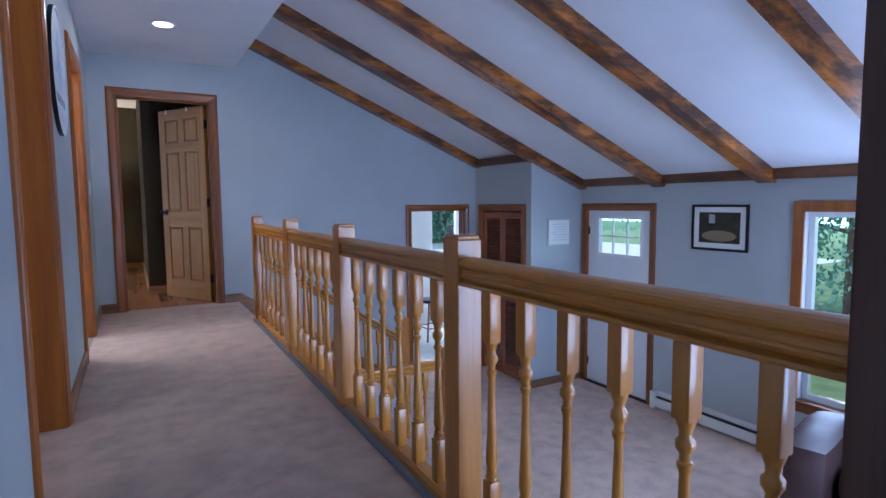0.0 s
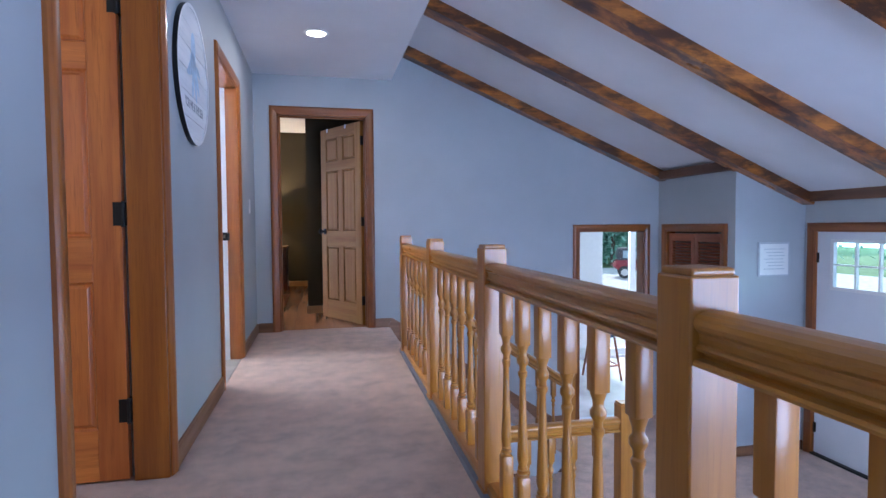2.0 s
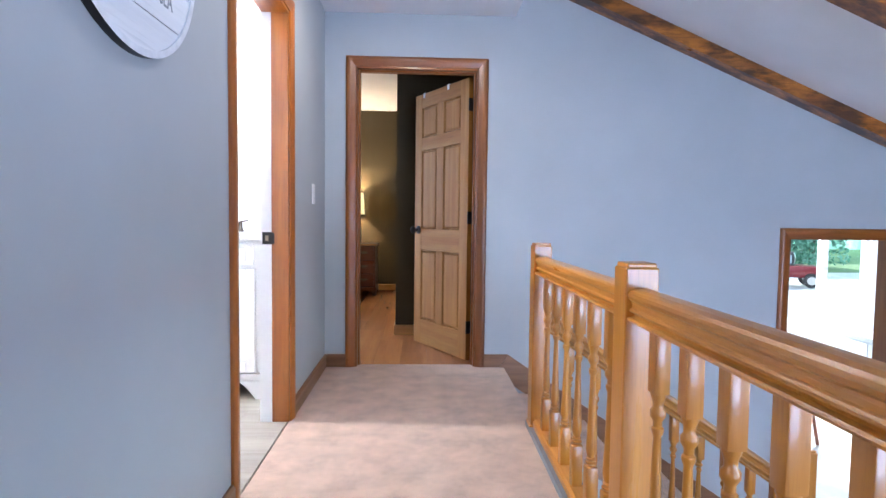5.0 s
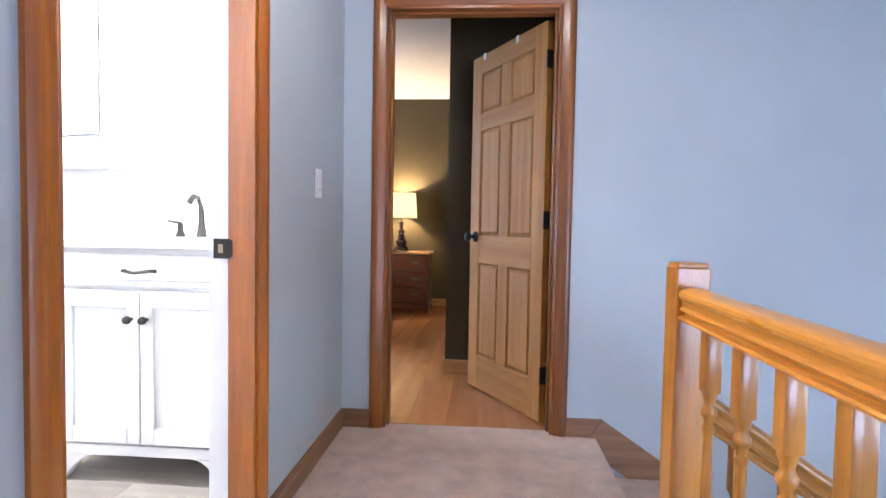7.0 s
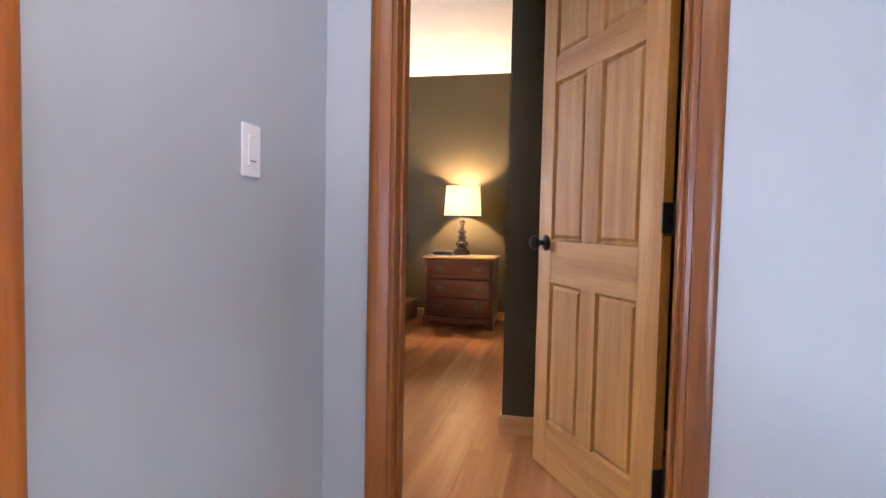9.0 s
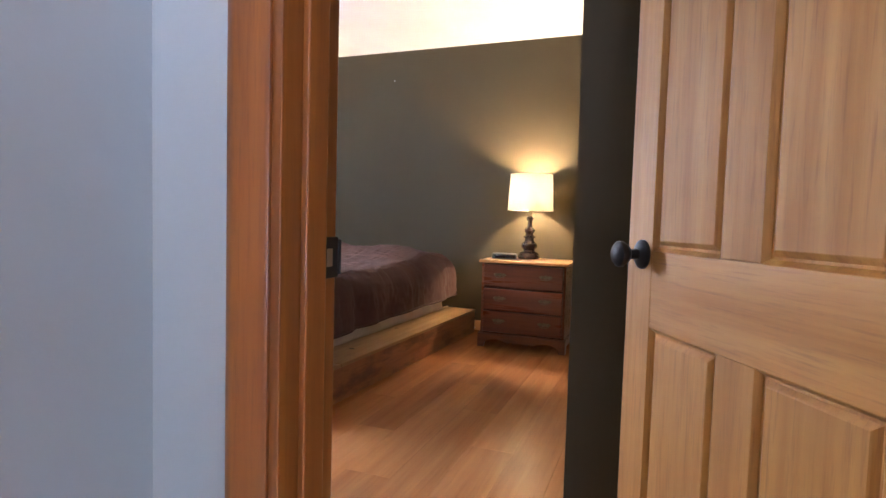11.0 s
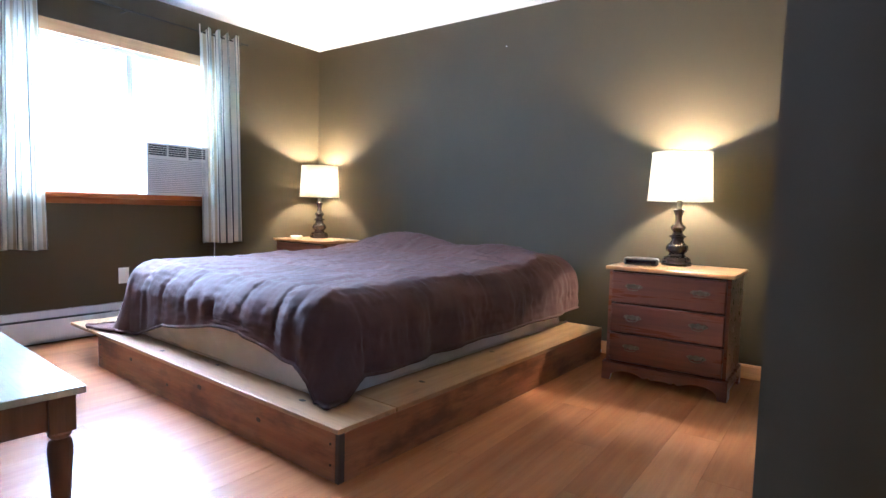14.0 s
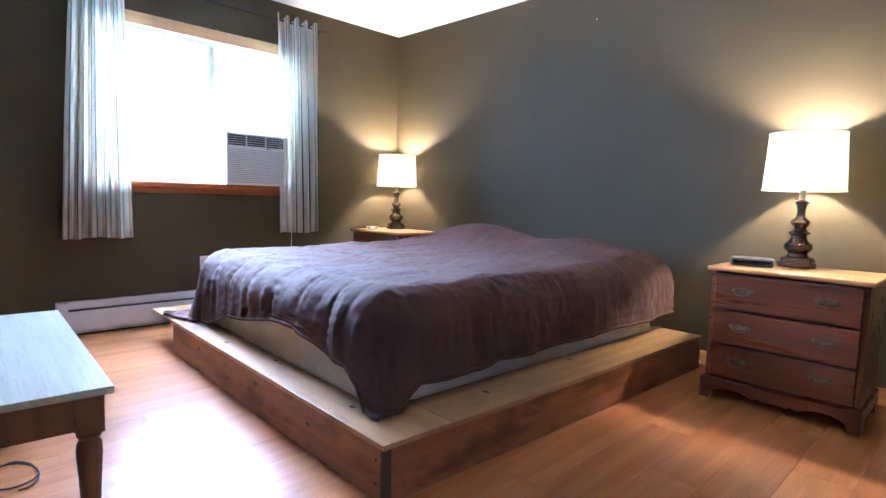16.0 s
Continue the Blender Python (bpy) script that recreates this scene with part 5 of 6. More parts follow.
def comforter_bm():
    """A quilted cover laid over mattress and pillows, hanging over the front and the sides; gives the mesh and its hem line."""
    bm = bm_new()
    nx, ny, R = 260, 220, 0.2
    cx0, cx1, cy0 = MX0 + 0.15, MX1 - 0.15, MY0 + 0.15
    x0, x1, y0, y1 = MX0 - 0.38, MX1 + 0.33, MY0 - 0.3, MY1 - 0.02
    rows = []
    for j in range(ny + 1):
        row = []
        for i in range(nx + 1):
            u, v = x0 + (x1 - x0) * i / nx, y0 + (y1 - y0) * j / ny
            ex, ey = max(cx0 - u, 0.0, u - cx1), max(cy0 - v, 0.0)
            over = math.hypot(ex, ey)
            hx, hy = min(max(u, cx0), cx1), max(v, cy0)
            dx, dy = ((math.copysign(ex, u - hx) / over, -ey / over) if over > 0 else (0.0, 0.0))
            hump = math.exp(-((v - (MY1 - 0.3)) / 0.3) ** 2)
            top = MZ + 0.135 + 0.16 * hump * math.exp(-((u + 1.6) / 0.45) ** 2) + 0.1 * hump * math.exp(-((u + 0.7) / 0.42) ** 2)
            top -= 0.02 * math.exp(-((v - 0.5) / 0.4) ** 2) * math.exp(-((u + 1.2) / 0.8) ** 2)
            p = Vector((u, v, 0))
            # stitched channels run towards the foot end and fade on the far side
            uu = u + 0.05 * noise.noise(Vector((u * 2.2, v * 1.6, 3)))
            seam = 0.13 - abs(((uu + 0.07) / 0.26) % 1.0 - 0.5) * 0.26
            cross = 0.235 - abs(((v + 0.16) / 0.47) % 1.0 - 0.5) * 0.47
            side = min(max((u - cx1) / 0.1, 0.0), 1.0)
            low = min(over / 0.12, 1.0)
            puff = -(0.005 + 0.008 * low * (0.6 + 0.8 * abs(noise.noise(p * 3.0)))) * math.exp(-seam / 0.02) * (1 - 0.85 * side) - 0.008 * math.exp(-(cross / 0.02) ** 2)
            # creases gather along the stitches
            near = math.exp(-(seam / 0.06) ** 2)
            wr = 0.012 * noise.noise(p * 2.7) + 0.009 * noise.noise(p * 6.5 + Vector((4, 4, 0))) + (0.003 + 0.005 * near) * noise.noise(Vector((u * 16, v * 34, 1))) + 0.004 * noise.noise(Vector((u * 30, v * 8, 5)))
            if over <= 0:
                row.append(bm.verts.new((u, v, top + puff + wr)))
                continue
            a = min(over / R, math.pi / 2)
            hang = max(over - R * math.pi / 2, 0.0)
            front = min(ey / 0.15, 1.0)
            hang *= 1 + front * (1.0 * min(max((-1.6 - u) / 0.45, 0.0), 1.0) - 0.65 * math.exp(-((u + 0.95) / 0.4) ** 2))
            hang *= 1 - (1 - front) * 0.25 * min(max((v - 0.6) / 1.5, 0.0), 1.0)
            drape = Vector((hx + dx * 0.35, hy + dy * 0.35, 0))
            fold = (0.022 * noise.noise(drape * 4.0) + 0.01 * noise.noise(drape * 13.0 + Vector((7, 1, 0)))) * min(max(over - 0.08, 0.0) / 0.2, 1.0)
            tip = 2 * min(ex, ey) / over
            out = R * math.sin(a) + max(fold, -0.012) + (0.06 + 0.25 * tip) * hang + (puff * 0.9 + wr) * math.sin(a)
            if u > cx1:
                out += 0.05 * min(max((v - 0.8) / 1.0, 0.0), 1.0) * (1 - front)
            z = top - R * (1 - math.cos(a)) - hang + (puff + wr) * math.cos(a)
            z = max(z, Ht + 0.016 + 0.008 * noise.noise(p * 14))
            row.append(bm.verts.new((hx + dx * out, hy + dy * out, z)))
        rows.append(row)
    for a, b in zip(rows, rows[1:]):
        for i in range(nx):
            bm.faces.new((a[i], a[i + 1], b[i + 1], b[i]))
    hem = [rows[j][0].co.copy() for j in range(ny, 0, -2)] + [rows[0][i].co.copy() for i in range(0, nx, 2)] + [rows[j][nx].co.copy() for j in range(0, ny + 1, 2)]
    return bm, hem


COMF = fabric("brown_comforter", (0.07, 0.029, 0.021), 0.15, 0.9, 38, 0.004, 0.0)
comf = thing("comforter", "rumpled dark brown quilted comforter spread over the bed", "comforter", m=BEDM)
cover_bm, hem = comforter_bm()
ob = part("cover", cover_bm, COMF, comf, smooth=True)
part("hem", tube(hem, 0.0085, 7), COMF, comf, "rolled hem of the cover", True)
mod = ob.modifiers.new("thickness", "SOLIDIFY")
mod.thickness, mod.offset = 0.012, -1


# ---- night stands and lamps ----
MAHOG = wood("mahogany_x", (0.17, 0.052, 0.021), (0.09, 0.025, 0.011), 0, 0.28, coat=0.4, each=0.06)
NSTOP = wood("stand_top", (0.5, 0.27, 0.1), (0.34, 0.16, 0.055), 0, 0.3, coat=0.3, each=0.06)
BRASS = plain("aged_brass", (0.16, 0.14, 0.09), 0.45, 0.8, 0.3, 60)


def bail_pull():
    """An old-style drawer pull: a pierced back plate and a hanging bail."""
    bm = bm_new()
    for x, w_, h_ in ((-0.03, 0.014, 0.014), (0.03, 0.014, 0.014), (0.0, 0.018, 0.017), (-0.016, 0.012, 0.01), (0.016, 0.012, 0.01), (-0.044, 0.007, 0.008), (0.044, 0.007, 0.008)):
        b2 = lathe([(1.0, 0.0), (0.9, 1.0)], seg=12)
        bmesh.ops.transform(b2, matrix=pose(x, 0, 0, 90, 0, 0) @ Matrix.Diagonal((w_, h_, 0.002, 1)), verts=b2.verts[:])
        me = bpy.data.meshes.new("tmp")
        b2.to_mesh(me)
        b2.free()
        bm.from_mesh(me)
        bpy.data.meshes.remove(me)
    add_tube(bm, [(-0.033, -0.004, 0.003), (-0.033, -0.014, -0.004), (-0.026, -0.016, -0.018), (0.0, -0.016, -0.022), (0.026, -0.016, -0.018), (0.033, -0.014, -0.004), (0.033, -0.004, 0.003)], 0.0028, 6)
    return bm


def night_stand(label, m):
    ob = thing("nightstand", label, "nightstand", "nightstands", m=m)
    w, d, h = 0.66, 0.42, 0.69
    part("top", box(-0.02, w + 0.02, -0.025, d + 0.005, h - 0.022, h, 0.006), NSTOP, ob, "honey-coloured top")
    part("side_panel", box(0.0, 0.018, 0.0, d, 0.09, h - 0.022), MAHOG, ob)
    part("side_panel", box(w - 0.018, w, 0.0, d, 0.09, h - 0.022), MAHOG, ob)
    part("back_panel", box(0.018, w - 0.018, d - 0.01, d, 0.09, h - 0.022), MAHOG, ob)
    part("carcass_front", box(0.018, w - 0.018, 0.012, 0.03, 0.09, h - 0.022), plain("stand_gap", (0.03, 0.012, 0.007), 0.6), ob)
    for z0, z1 in ((0.12, 0.285), (0.295, 0.465), (0.475, 0.655)):
        dr = part("drawer", box(0.02, w - 0.02, -0.012, 0.012, z0, z1, 0.006), MAHOG, ob)
        for x in (0.15, w - 0.15):
            pl = part("drawer_pull", bail_pull(), BRASS, dr, "aged brass bail pull", True)
            pl.matrix_local = pose(x, -0.012, (z0 + z1) / 2 + 0.012)
    # plinth with a scalloped apron
    n = 60
    pts = []
    for i in range(n + 1):
        u = i / n
        if u < 0.08 or u > 0.92:
            z = 0.0
        else:
            k = (u - 0.08) / 0.84
            z = 0.035 + 0.03 * abs(math.sin(k * math.pi * 3)) ** 0.7 - (0.018 if abs(k - 0.5) < 0.1 else 0)
        pts.append((-0.014 + (w + 0.028) * u, z))
    bm = bm_new()
    lo0, lo1 = [bm.verts.new((x, -0.022, z)) for x, z in pts], [bm.verts.new((x, 0.0, z)) for x, z in pts]
    hi0, hi1 = [bm.verts.new((x, -0.022, 0.105)) for x, z in pts], [bm.verts.new((x, 0.0, 0.112)) for x, z in pts]
    for i in range(n):
        for a, b in ((lo0, hi0), (hi0, hi1), (hi1, lo1), (lo1, lo0)):
            bm.faces.new((a[i], a[i + 1], b[i + 1], b[i]))
    for i in (0, n):
        bm.faces.new((lo0[i], hi0[i], hi1[i], lo1[i]))
    part("apron", bm, MAHOG, ob, "scalloped base apron")
    for x0, x1 in ((-0.014, 0.004), (w - 0.004, w + 0.014)):
        bm = bm_new()
        add_box(bm, x0, x1, 0.0, d, 0.05, 0.11, 0.002)
        add_box(bm, x0, x1, 0.0, 0.06, 0.0, 0.05)
        add_box(bm, x0, x1, d - 0.06, d, 0.0, 0.05)
        part("base_side", bm, MAHOG, ob)
    return ob


night_stand("three-drawer mahogany nightstand with brass pulls", pose(-0.61, 9.585, 0) @ Matrix.Diagonal((1, 1.1, 1, 1)))
night_stand("three-drawer mahogany nightstand in the room corner", pose(-3.83, 9.6, 0) @ Matrix.Diagonal((1, 1.08, 1, 1)))
LAMPB = plain("lamp_bronze", (0.045, 0.03, 0.022), 0.25, 0.5, 0.25, 30)
SHADE, nt, b = node_mat("cream_shade")
b.inputs["Base Color"].default_value = (0.9, 0.84, 0.7, 1)
b.inputs["Roughness"].default_value = 0.9
tr = nt.nodes.new("ShaderNodeBsdfTranslucent")
tr.inputs[0].default_value = (1.0, 0.96, 0.85, 1)
ms = nt.nodes.new("ShaderNodeMixShader")
ms.inputs[0].default_value = 0.8
nt.links.new(b.outputs[0], ms.inputs[1])
nt.links.new(tr.outputs[0], ms.inputs[2])
nt.links.new(ms.outputs[0], nt.nodes["Material Output"].inputs[0])
bump(nt, b, noise_tex(nt, mapping(nt, (1, 1, 1)), 300, 2), 0.3, 0.0006)
BULB = glow("lit_bulb", (1.0, 0.75, 0.4), 30.0)


def table_lamp(label, place):
    ob = thing("table_lamp", label, "lamp", "bedside lamps", m=pose(*place) @ Matrix.Scale(1.035, 4))
    prof = [(0.085, 0.0), (0.088, 0.012), (0.078, 0.028), (0.08, 0.034), (0.07, 0.05), (0.05, 0.056), (0.042, 0.07), (0.058, 0.085), (0.064, 0.1), (0.062, 0.118), (0.042, 0.135), (0.034, 0.15), (0.036, 0.165),
            (0.048, 0.17), (0.048, 0.178), (0.034, 0.184), (0.026, 0.2), (0.036, 0.212), (0.044, 0.226), (0.038, 0.24), (0.024, 0.25), (0.018, 0.27), (0.02, 0.3), (0.03, 0.325), (0.034, 0.333), (0.03, 0.338), (0.014, 0.342)]
    part("base", lathe(prof, seg=28), LAMPB, ob, "turned dark bronze base", True)
    part("socket", lathe([(0.014, 0.34), (0.014, 0.4), (0.01, 0.41)], seg=16), BRASS, ob)
    part("bulb", lathe([(0.012, 0.41), (0.02, 0.45), (0.027, 0.495), (0.022, 0.53), (0.006, 0.545)], seg=16), BULB, ob, "glowing bulb", True)
    bm = bm_new()
    seg = 40
    rings = [[bm.verts.new((r * math.cos(6.28318 * i / seg), r * math.sin(6.28318 * i / seg), z)) for i in range(seg)] for r, z in ((0.182, 0.39), (0.167, 0.675), (0.165, 0.675), (0.18, 0.39), (0.182, 0.39))]
    for p_, q_ in zip(rings, rings[1:]):
        for i in range(seg):
            bm.faces.new((p_[i], p_[(i + 1) % seg], q_[(i + 1) % seg], q_[i]))
    part("shade", bm, SHADE, ob, "cream fabric drum shade", True)
    for r, z in ((0.183, 0.388), (0.168, 0.672)):
        part("shade_trim", tube([(r * math.cos(6.28318 * i / 40), r * math.sin(6.28318 * i / 40), z) for i in range(41)], 0.003, 6), SHADE, ob)
    part("harp", tube([(0.166 * math.cos(a), 0.166 * math.sin(a), 0.665) for a in (0.5, 0.5 + math.pi)], 0.002, 6), BRASS, ob)
    b_ = bulb("lamp_light", (place[0], place[1], place[2] + 0.59), LAMP_W, WARM, 0.032)
    return ob


table_lamp("lit bronze table lamp with cream shade on the nightstand", (-0.32, 9.955, 0.69))
table_lamp("lit bronze table lamp with cream shade in the corner", (-3.64, 9.955, 0.69))
radio = thing("clock_radio", "black clock radio beside the lamp", "clock radio", m=pose(-0.475, 9.75, 0.69, 0, 0, 12))
part("case", box(-0.1, 0.1, -0.055, 0.055, 0.004, 0.045, 0.01), plain("black_plastic", (0.02, 0.02, 0.022), 0.35), radio)
part("dial", box(-0.085, 0.085, -0.0565, -0.054, 0.012, 0.036, 0.002), plain("dark_glass", (0.012, 0.012, 0.015), 0.1), radio)
part("button_bar", box(-0.06, 0.06, -0.02, 0.02, 0.045, 0.049, 0.002), plain("grey_plastic", (0.08, 0.08, 0.085), 0.4), radio)
dish = thing("soap_dish", "small white ceramic dish on the corner nightstand", "dish", m=pose(-3.62, 9.66, 0.69))
part("bowl", lathe([(0.03, 0.0), (0.04, 0.005), (0.06, 0.028), (0.056, 0.03), (0.036, 0.012), (0.001, 0.01)], seg=20), PORC, dish, smooth=True)
bm = bm_new()
bmesh.ops.create_icosphere(bm, subdivisions=3, radius=0.026)
for v in bm.verts:
    v.co *= 1 + 0.7 * noise.noise(v.co * 70)
    v.co.z *= 0.7
low = min(v.co.z for v in bm.verts)
bmesh.ops.translate(bm, vec=(-0.84, 10.08, -low), verts=bm.verts[:])
paper = solid("crumpled_paper", bm, PLATE, "small crumpled white paper on the floor", "paper")

nail = thing("wall_nail", "small pale nail in the wall above the bed", "nail", m=pose(-1.71, 10.16, 2.292))
part("head", tube([(0, 0, 0), (0, -0.006, 0)], 0.003, 8), PLATE, nail)

# ---- low table ----
table = thing("coffee_table", "low table with pale top and turned brown legs", "table", m=pose(-1.25, 6.985, 0, 0, 0, -3.5))
TABW = wood("table_brown_z", (0.26, 0.12, 0.06), (0.16, 0.07, 0.035), 2, 0.4)
TABTOP = wood("table_pale_top", (0.62, 0.6, 0.52), (0.5, 0.47, 0.39), 0, 0.22, each=0.05)
part("top", box(-1.2, 0.0, -0.62, 0.0, 0.438, 0.46, 0.003), TABTOP, table, "pale worn tabletop")
for y in (-0.57, -0.025):
    part("apron", box(-1.11, -0.09, y - 0.018, y, 0.34, 0.438), TABW, table)
for x in (-1.155, -0.03):
    part("apron", box(x - 0.018, x, -0.5, -0.09, 0.34, 0.438), TABW, table)
leg_prof = [(0.016, 0.0), (0.02, 0.02), (0.024, 0.1), (0.03, 0.22), (0.033, 0.27), (0.03, 0.295), (0.022, 0.305), (0.03, 0.314), (0.032, 0.322), (0.026, 0.33)]
for x in (-1.14, -0.055):
    for y in (-0.57, -0.055):
        bm = lathe(leg_prof, x, y, 0, 20)
        add_box(bm, x - 0.034, x + 0.034, y - 0.034, y + 0.034, 0.328, 0.438, 0.002)
        part("leg", bm, TABW, table, smooth=True)
cord = thing("power_cord", "black power cord looped on the floor", "cord")
part("cable", tube([(-1.87 + 0.11 * math.cos(a) * (1 + 0.25 * math.sin(a * 0.7)), 6.82 + 0.07 * math.sin(a), 0.005 + 0.002 * (a / 6.28)) for a in [k * 0.35 for k in range(32)]], 0.003, 6), BLACK, cord)

# ---- kitchen beyond the lower doorway ----
w4 = thing("glass_door", "white-framed sliding glass door of the kitchen", "glass door", kind="structure")
for a in ((KW[0], KW[0] + 0.06, KW[2], KW[3]), (KW[1] - 0.06, KW[1], KW[2], KW[3]), (KW[0] + 0.06, KW[1] - 0.06, KW[2], KW[2] + 0.1), (KW[0] + 0.06, KW[1] - 0.06, KW[3] - 0.08, KW[3]), (5.4, 5.5, KW[2] + 0.1, KW[3] - 0.08)):
    part("door_frame", box(a[0], a[1], 8.53, 8.59, a[2], a[3], 0.003), WHITEPAINT, w4)
for a, b in ((KW[0] + 0.06, 5.4), (5.5, KW[1] - 0.06)):
    g = part("pane", box(a, b, 8.558, 8.562, KW[2] + 0.1, KW[3] - 0.08), GLASS, w4)
    g.visible_shadow = False
stool = thing("bar_stool", "round black-seated stool with red-brown wooden legs", "stool", m=pose(4.35, 7.5, LOW))
part("seat", lathe([(0.16, 0.0), (0.185, 0.015), (0.185, 0.045), (0.15, 0.06)], 0, 0, 0.58, 24), plain("black_vinyl", (0.02, 0.025, 0.05), 0.3), stool, smooth=True)
STW = wood("stool_wood", (0.3, 0.1, 0.05), (0.18, 0.05, 0.025), 2, 0.35)
for sx in (-1, 1):
    for sy in (-1, 1):
        part("leg", tube([(0.19 * sx, 0.19 * sy, 0.0), (0.12 * sx, 0.12 * sy, 0.58)], 0.016), STW, stool)
for k in range(4):
    a, b = math.pi / 4 + k * math.pi / 2, math.pi / 4 + (k + 1) * math.pi / 2
    part("stretcher", tube([(0.235 * math.cos(a), 0.235 * math.sin(a), 0.2), (0.235 * math.cos(b), 0.235 * math.sin(b), 0.2)], 0.01), STW, stool)
kcab = thing("kitchen_cabinet", "white kitchen base cabinet beside the glass door", "cabinet", m=pose(5.6, 7.2, LOW))
part("body", box(0.0, 0.6, 0.0, 1.2, 0.1, 0.87), VAN, kcab)
part("worktop", box(-0.03, 0.6, -0.02, 1.2, 0.87, 0.91, 0.004), MARBLE, kcab)
part("plinth", box(0.06, 0.6, 0.0, 1.2, 0.0, 0.1), VAN, kcab)
for k in range(3):
    part("door", box(-0.018, 0.0, 0.01 + 0.4 * k, 0.39 + 0.4 * k, 0.13, 0.84, 0.004), VAN, kcab)

# ---- outside ----
GRASS = plain("lawn", (0.13, 0.2, 0.08), 0.9, spread=0.4, scale=1.5)
bm = bm_new()
bmesh.ops.create_grid(bm, x_segments=2, y_segments=2, size=300)
bmesh.ops.transform(bm, matrix=pose(0, 0, -2.1), verts=bm.verts[:])
solid("ground", bm, GRASS, "sunlit lawn round the house", "ground", "structure")
solid("driveway", box(6.5, 32.0, 14.0, 37.0, -2.2, -2.095), plain("pale_gravel", (0.56, 0.55, 0.53), 0.9, spread=0.2, scale=6), "pale sunlit gravel driveway", "driveway", "structure")
solid("deck", box(3.0, 8.0, 8.62, 11.5, -2.1, LOW - 0.05), plain("deck_grey", (0.42, 0.41, 0.4), 0.7, spread=0.15, scale=5), "pale wooden deck outside the kitchen", "deck", "structure")
BARK = plain("bark", (0.09, 0.065, 0.05), 0.9, spread=0.35, scale=14)
LEAF, nt, b = node_mat("leaves")
geo = nt.nodes.new("ShaderNodeNewGeometry")
c = ramp(nt, geo.outputs["Random Per Island"], [(0.0, (0.07, 0.17, 0.12)), (0.5, (0.16, 0.32, 0.24)), (1.0, (0.32, 0.48, 0.42))])
nt.links.new(c, b.inputs["Base Color"])
b.inputs["Roughness"].default_value = 0.6
tr = nt.nodes.new("ShaderNodeBsdfTranslucent")
nt.links.new(c, tr.inputs[0])
ms = nt.nodes.new("ShaderNodeMixShader")
ms.inputs[0].default_value = 0.5
nt.links.new(b.outputs[0], ms.inputs[1])
nt.links.new(tr.outputs[0], ms.inputs[2])
nt.links.new(ms.outputs[0], nt.nodes["Material Output"].inputs[0])


def tree(place, height, spread, seed, leaf=0.085):
    rnd = random.Random(seed)
    ob = thing("tree", "tall leafy green tree in the yard", "tree", "yard trees", m=pose(*place))
    bm = bm_new()
    add_tube(bm, [(0, 0, 0), (0.05, 0.02, height * 0.3), (-0.05, 0.05, height * 0.6), (0.0, 0.0, height * 0.95)], [0.2, 0.15, 0.09, 0.03], 9)
    limbs = []
    for k in range(9):
        a, z = rnd.uniform(0, 6.28), height * rnd.uniform(0.2, 0.8)
        r = spread * rnd.uniform(0.5, 0.9) * (1.1 - 0.7 * z / height)
        end = (r * math.cos(a), r * math.sin(a), z + r * 0.4)
        add_tube(bm, [(0, 0, z), (end[0] * 0.5, end[1] * 0.5, z + r * 0.12), end], [0.06, 0.04, 0.015], 6)
        limbs.append(end)
    part("trunk", bm, BARK, ob, smooth=True)
    vs, fs = [], []
    for k in range(4200):
        if rnd.random() < 0.5:
            c = Vector(rnd.choice(limbs)) + Vector((rnd.gauss(0, 0.6), rnd.gauss(0, 0.6), rnd.gauss(0, 0.45)))
        else:
            z = rnd.uniform(0.03, 1.0)
            r = spread * (1.05 - 0.75 * z) * math.sqrt(rnd.random())
            a = rnd.uniform(0, 6.28)
            c = Vector((r * math.cos(a), r * math.sin(a), height * z))
        s = leaf * rnd.uniform(0.6, 1.4)
        m = Euler((rnd.uniform(0, 6.3), rnd.uniform(0, 6.3), rnd.uniform(0, 6.3))).to_matrix()
        n0 = len(vs)
        vs += [c + m @ Vector(q) * s for q in ((-1, 0, 0), (-0.2, 0.55, 0.15), (1, 0, 0), (-0.2, -0.55, 0.15))]
        fs.append((n0, n0 + 1, n0 + 2, n0 + 3))
    me = bpy.data.meshes.new("crown")
    me.from_pydata(vs, [], fs)
    me.materials.append(LEAF)
    crown = new("crown", me)
    crown.parent = ob
    return ob


rnd = random.Random(5)
for k, (x, y) in enumerate(((14.5, 4.0), (16, 6.8), (15.3, 1.8), (18, 9.0), (17.5, 4.5), (19, 12.0), (20, 6.5), (20.0, 41.0), (24.0, 44.0), (18.2, 45.0), (28.5, 47), (30, 42.0), (17, 11.0), (22.5, 39.0), (26.5, 40.5), (21.0, 47.0))):
    tree((x, y, -2.1), rnd.uniform(8, 12), rnd.uniform(2.2, 3.2), 20 + k, 0.085 if y < 30 else 0.2)


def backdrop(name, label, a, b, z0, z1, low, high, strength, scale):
    """A plain sheet for woods and sky in the distance, its daylight put in as glow."""
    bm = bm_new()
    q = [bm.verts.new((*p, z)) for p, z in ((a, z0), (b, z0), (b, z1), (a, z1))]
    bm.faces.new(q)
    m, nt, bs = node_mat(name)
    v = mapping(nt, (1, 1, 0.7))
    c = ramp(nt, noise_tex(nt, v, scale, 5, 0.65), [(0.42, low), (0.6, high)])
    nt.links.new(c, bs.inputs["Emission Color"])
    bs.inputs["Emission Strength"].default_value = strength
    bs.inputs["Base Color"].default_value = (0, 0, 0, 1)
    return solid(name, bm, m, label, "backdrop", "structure")


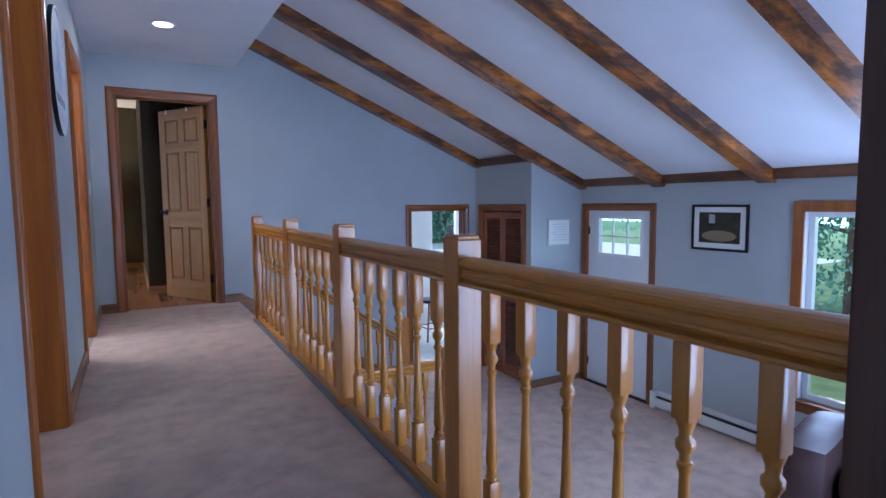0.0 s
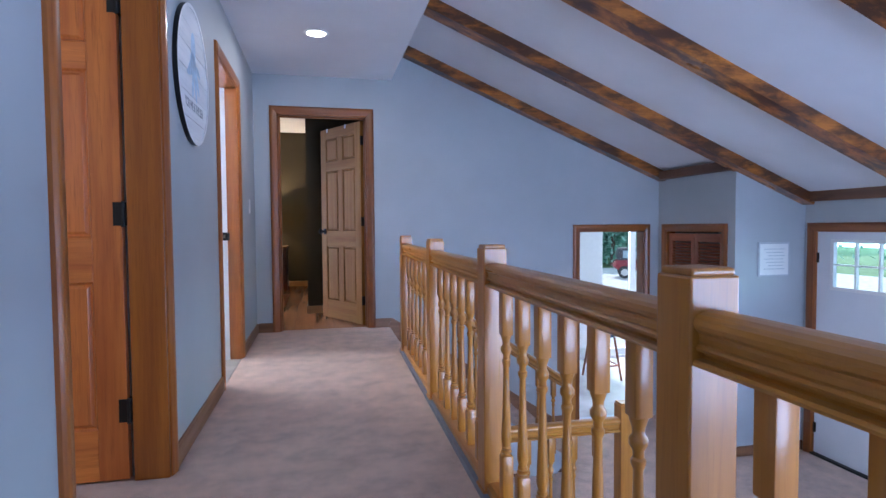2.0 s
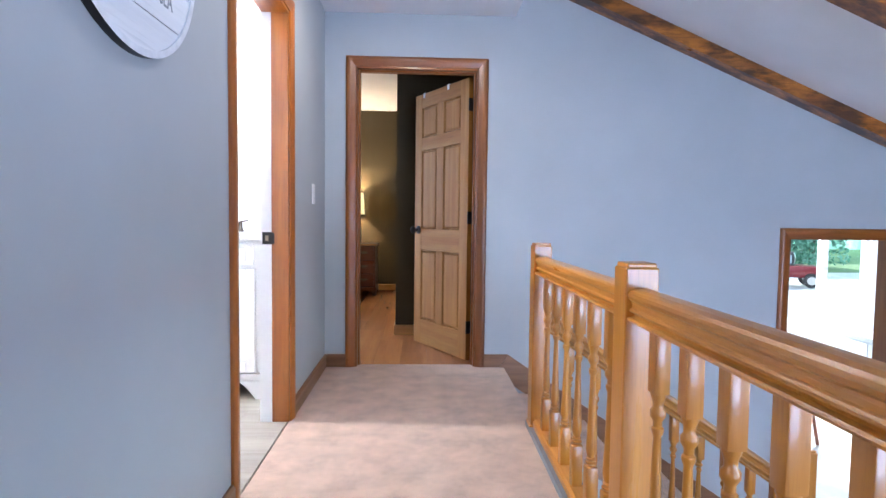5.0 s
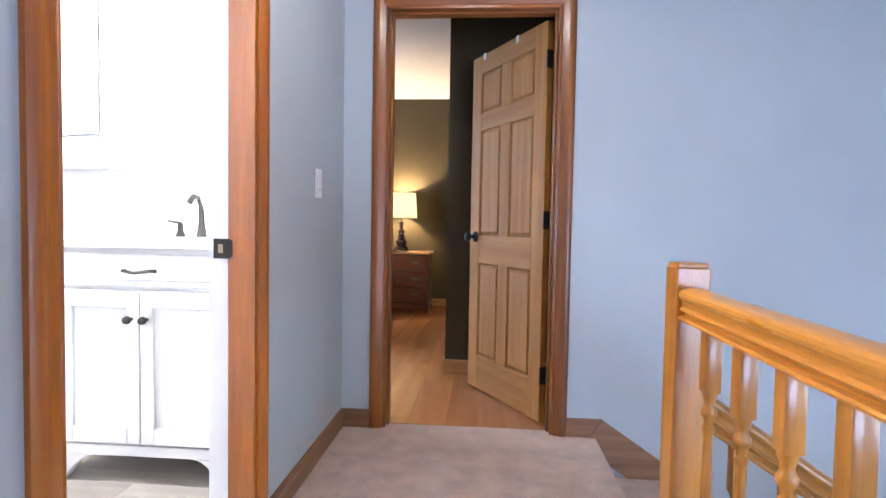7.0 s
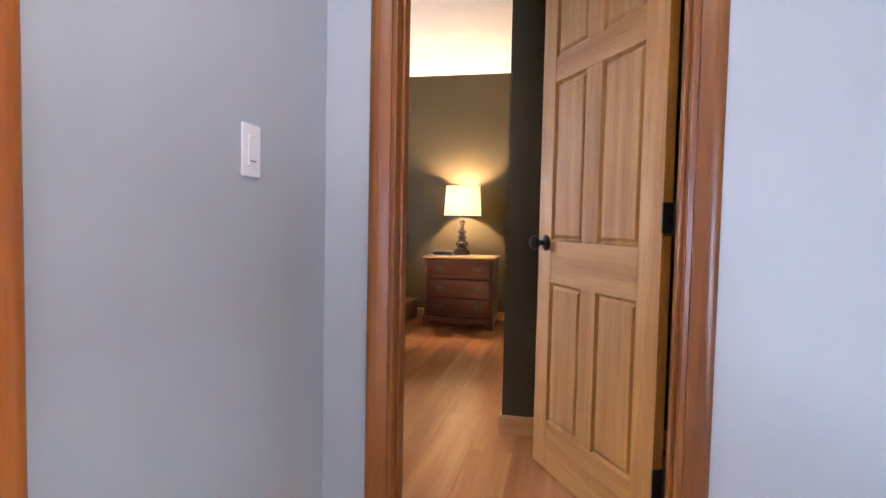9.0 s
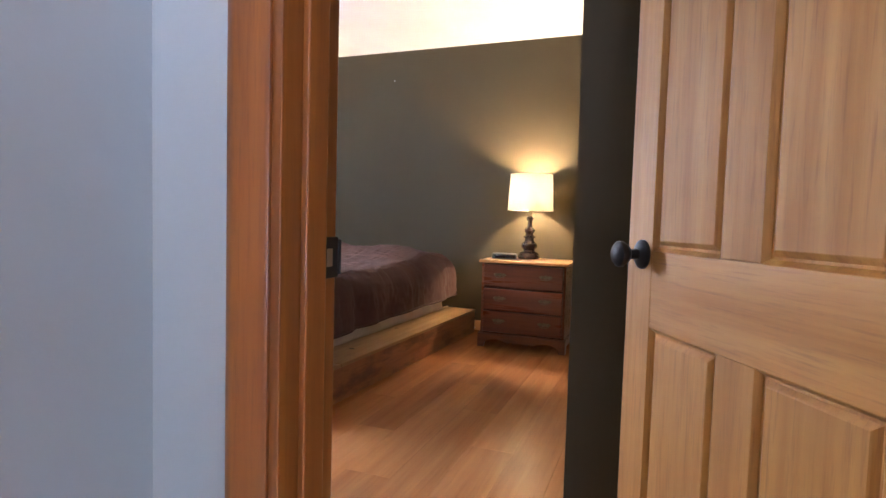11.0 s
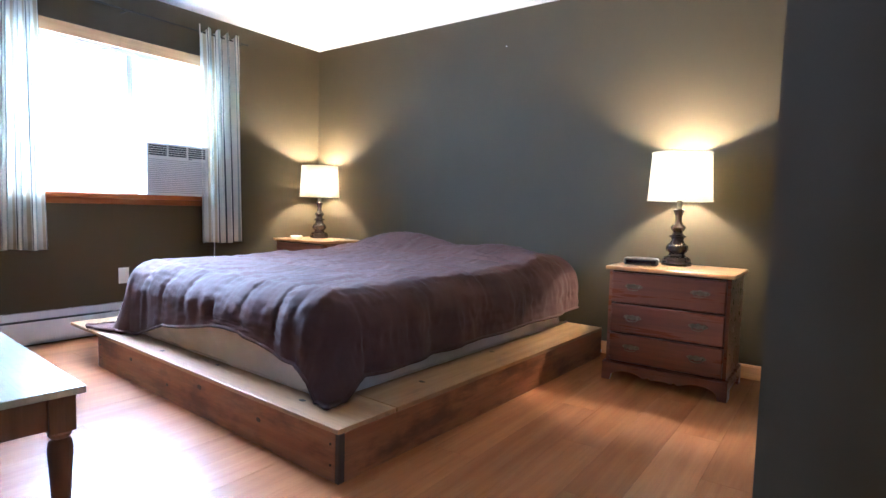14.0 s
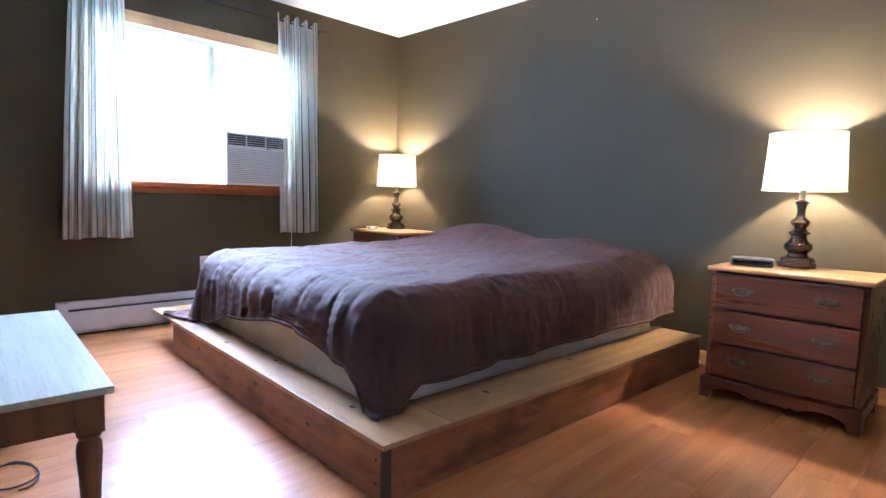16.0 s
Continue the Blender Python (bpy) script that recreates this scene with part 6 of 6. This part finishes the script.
# woods sheets glow in place of sunlight falling on them
backdrop("backdrop_woods", "glowing sheet of distant woods, daylight put in as emission", (70, -60), (70, 70), -4, 30, (0.1, 0.25, 0.2), (0.6, 0.9, 0.85), WOODS, 0.25)
backdrop("backdrop_woods_north", "glowing sheet of distant woods, daylight put in as emission", (70, 70), (-10, 75), -4, 30, (0.12, 0.28, 0.2), (0.4, 0.75, 0.62), WOODS * 0.25, 0.25)
# emissive white sheet for overexposed daylight; it also lights the bedroom
backdrop("backdrop_white_glow", "glowing white sheet for the overexposed outdoors at the bedroom window", (-60, -20), (-60, 60), -4, 40, (0.75, 0.9, 0.95), (1.0, 1.0, 1.0), WHITE_GLOW, 0.12)

# parked vehicle
car = thing("parked_car", "dark red off-road car parked in the driveway", "car", m=pose(19.2, 29.5, -2.095, 0, 0, -28))
RED = plain("car_red", (0.16, 0.02, 0.025), 0.25, spread=0.05)
part("body", cushion(-1.9, 1.9, -0.8, 0.8, 0.45, 1.1, 0.0, 6), RED, car, smooth=True)
part("cabin", cushion(-1.7, 0.6, -0.72, 0.72, 1.0, 1.8, 0.0, 6), plain("car_top", (0.03, 0.03, 0.035), 0.4), car, smooth=True)
for s in (-1, 1):
    part("side_window", box(-1.3, -0.45, 0.7 * s - 0.02, 0.7 * s + 0.02, 1.18, 1.62, 0.02), plain("car_glass", (0.25, 0.32, 0.36), 0.05), car)
    part("side_window", box(-0.35, 0.35, 0.7 * s - 0.02, 0.7 * s + 0.02, 1.18, 1.6, 0.02), plain("car_glass_b", (0.25, 0.32, 0.36), 0.05), car)
    for x in (-1.2, 1.2):
        bm = lathe([(0.2, -0.12), (0.34, -0.1), (0.36, 0.0), (0.34, 0.1), (0.2, 0.12)], seg=24)
        bmesh.ops.transform(bm, matrix=pose(x, 0.78 * s, 0.36, 90, 0, 0), verts=bm.verts[:])
        wheel = part("wheel", bm, plain("tyre", (0.02, 0.02, 0.02), 0.8), car, smooth=True)
        bm = lathe([(0.2, -0.13), (0.18, 0.0), (0.2, 0.13)], seg=20)
        bmesh.ops.transform(bm, matrix=pose(x, 0.78 * s, 0.36, 90, 0, 0), verts=bm.verts[:])
        part("rim", bm, plain("rim_metal", (0.5, 0.5, 0.5), 0.3, 0.8), wheel, smooth=True)

# ---- plank floors ----
LAM = wood("laminate", (0.46, 0.195, 0.068), (0.32, 0.125, 0.042), 1, 0.27, grain=0.7, coat=0.1, each=0.1, streaks=0.3, relief=0.0)
rnd = random.Random(11)
PW, PL = 0.192, 1.28
shapes = {}


def plank(parent, mat_, name, x0, x1, y0, y1, z):
    key = (name, round(x1 - x0, 3), round(y1 - y0, 3))
    if key not in shapes:
        g = 0.0004
        shapes[key] = mesh_of(name, box(g, x1 - x0 - g, g, y1 - y0 - g, -0.008, 0.0, 0.0007), mat_)
    return piece(name, shapes[key], parent, pose(x0, y0, z))


x, row = -3.9, 0
while x < 1.33 - 1e-6:
    x1 = min(x + PW, 1.33)
    y = 6.062 - (0.43 * row) % PL
    while y < 10.16:
        a, b = max(y, 6.062), min(y + PL, 10.16)
        if b - a > 0.02:
            plank(bedroom_floor, LAM, "plank", x, x1, a, b, 0.0)
        y += PL
    x, row = x1, row + 1
GREYLAM = wood("bath_plank", (0.4, 0.36, 0.31), (0.27, 0.24, 0.2), 0, 0.4, grain=0.5, each=0.15)
y, row = 4.05, 0
while y < 5.96:
    y1 = min(y + 0.18, 5.965)
    x = -2.4 - (0.37 * row) % 1.0
    while x < -0.01:
        a, b = max(x, -2.4), min(x + 1.0, -0.005)
        if b - a > 0.02:
            plank(bath_floor, GREYLAM, "plank", a, b, y, y1, 0.0)
        x += 1.0
    y, row = y1, row + 1
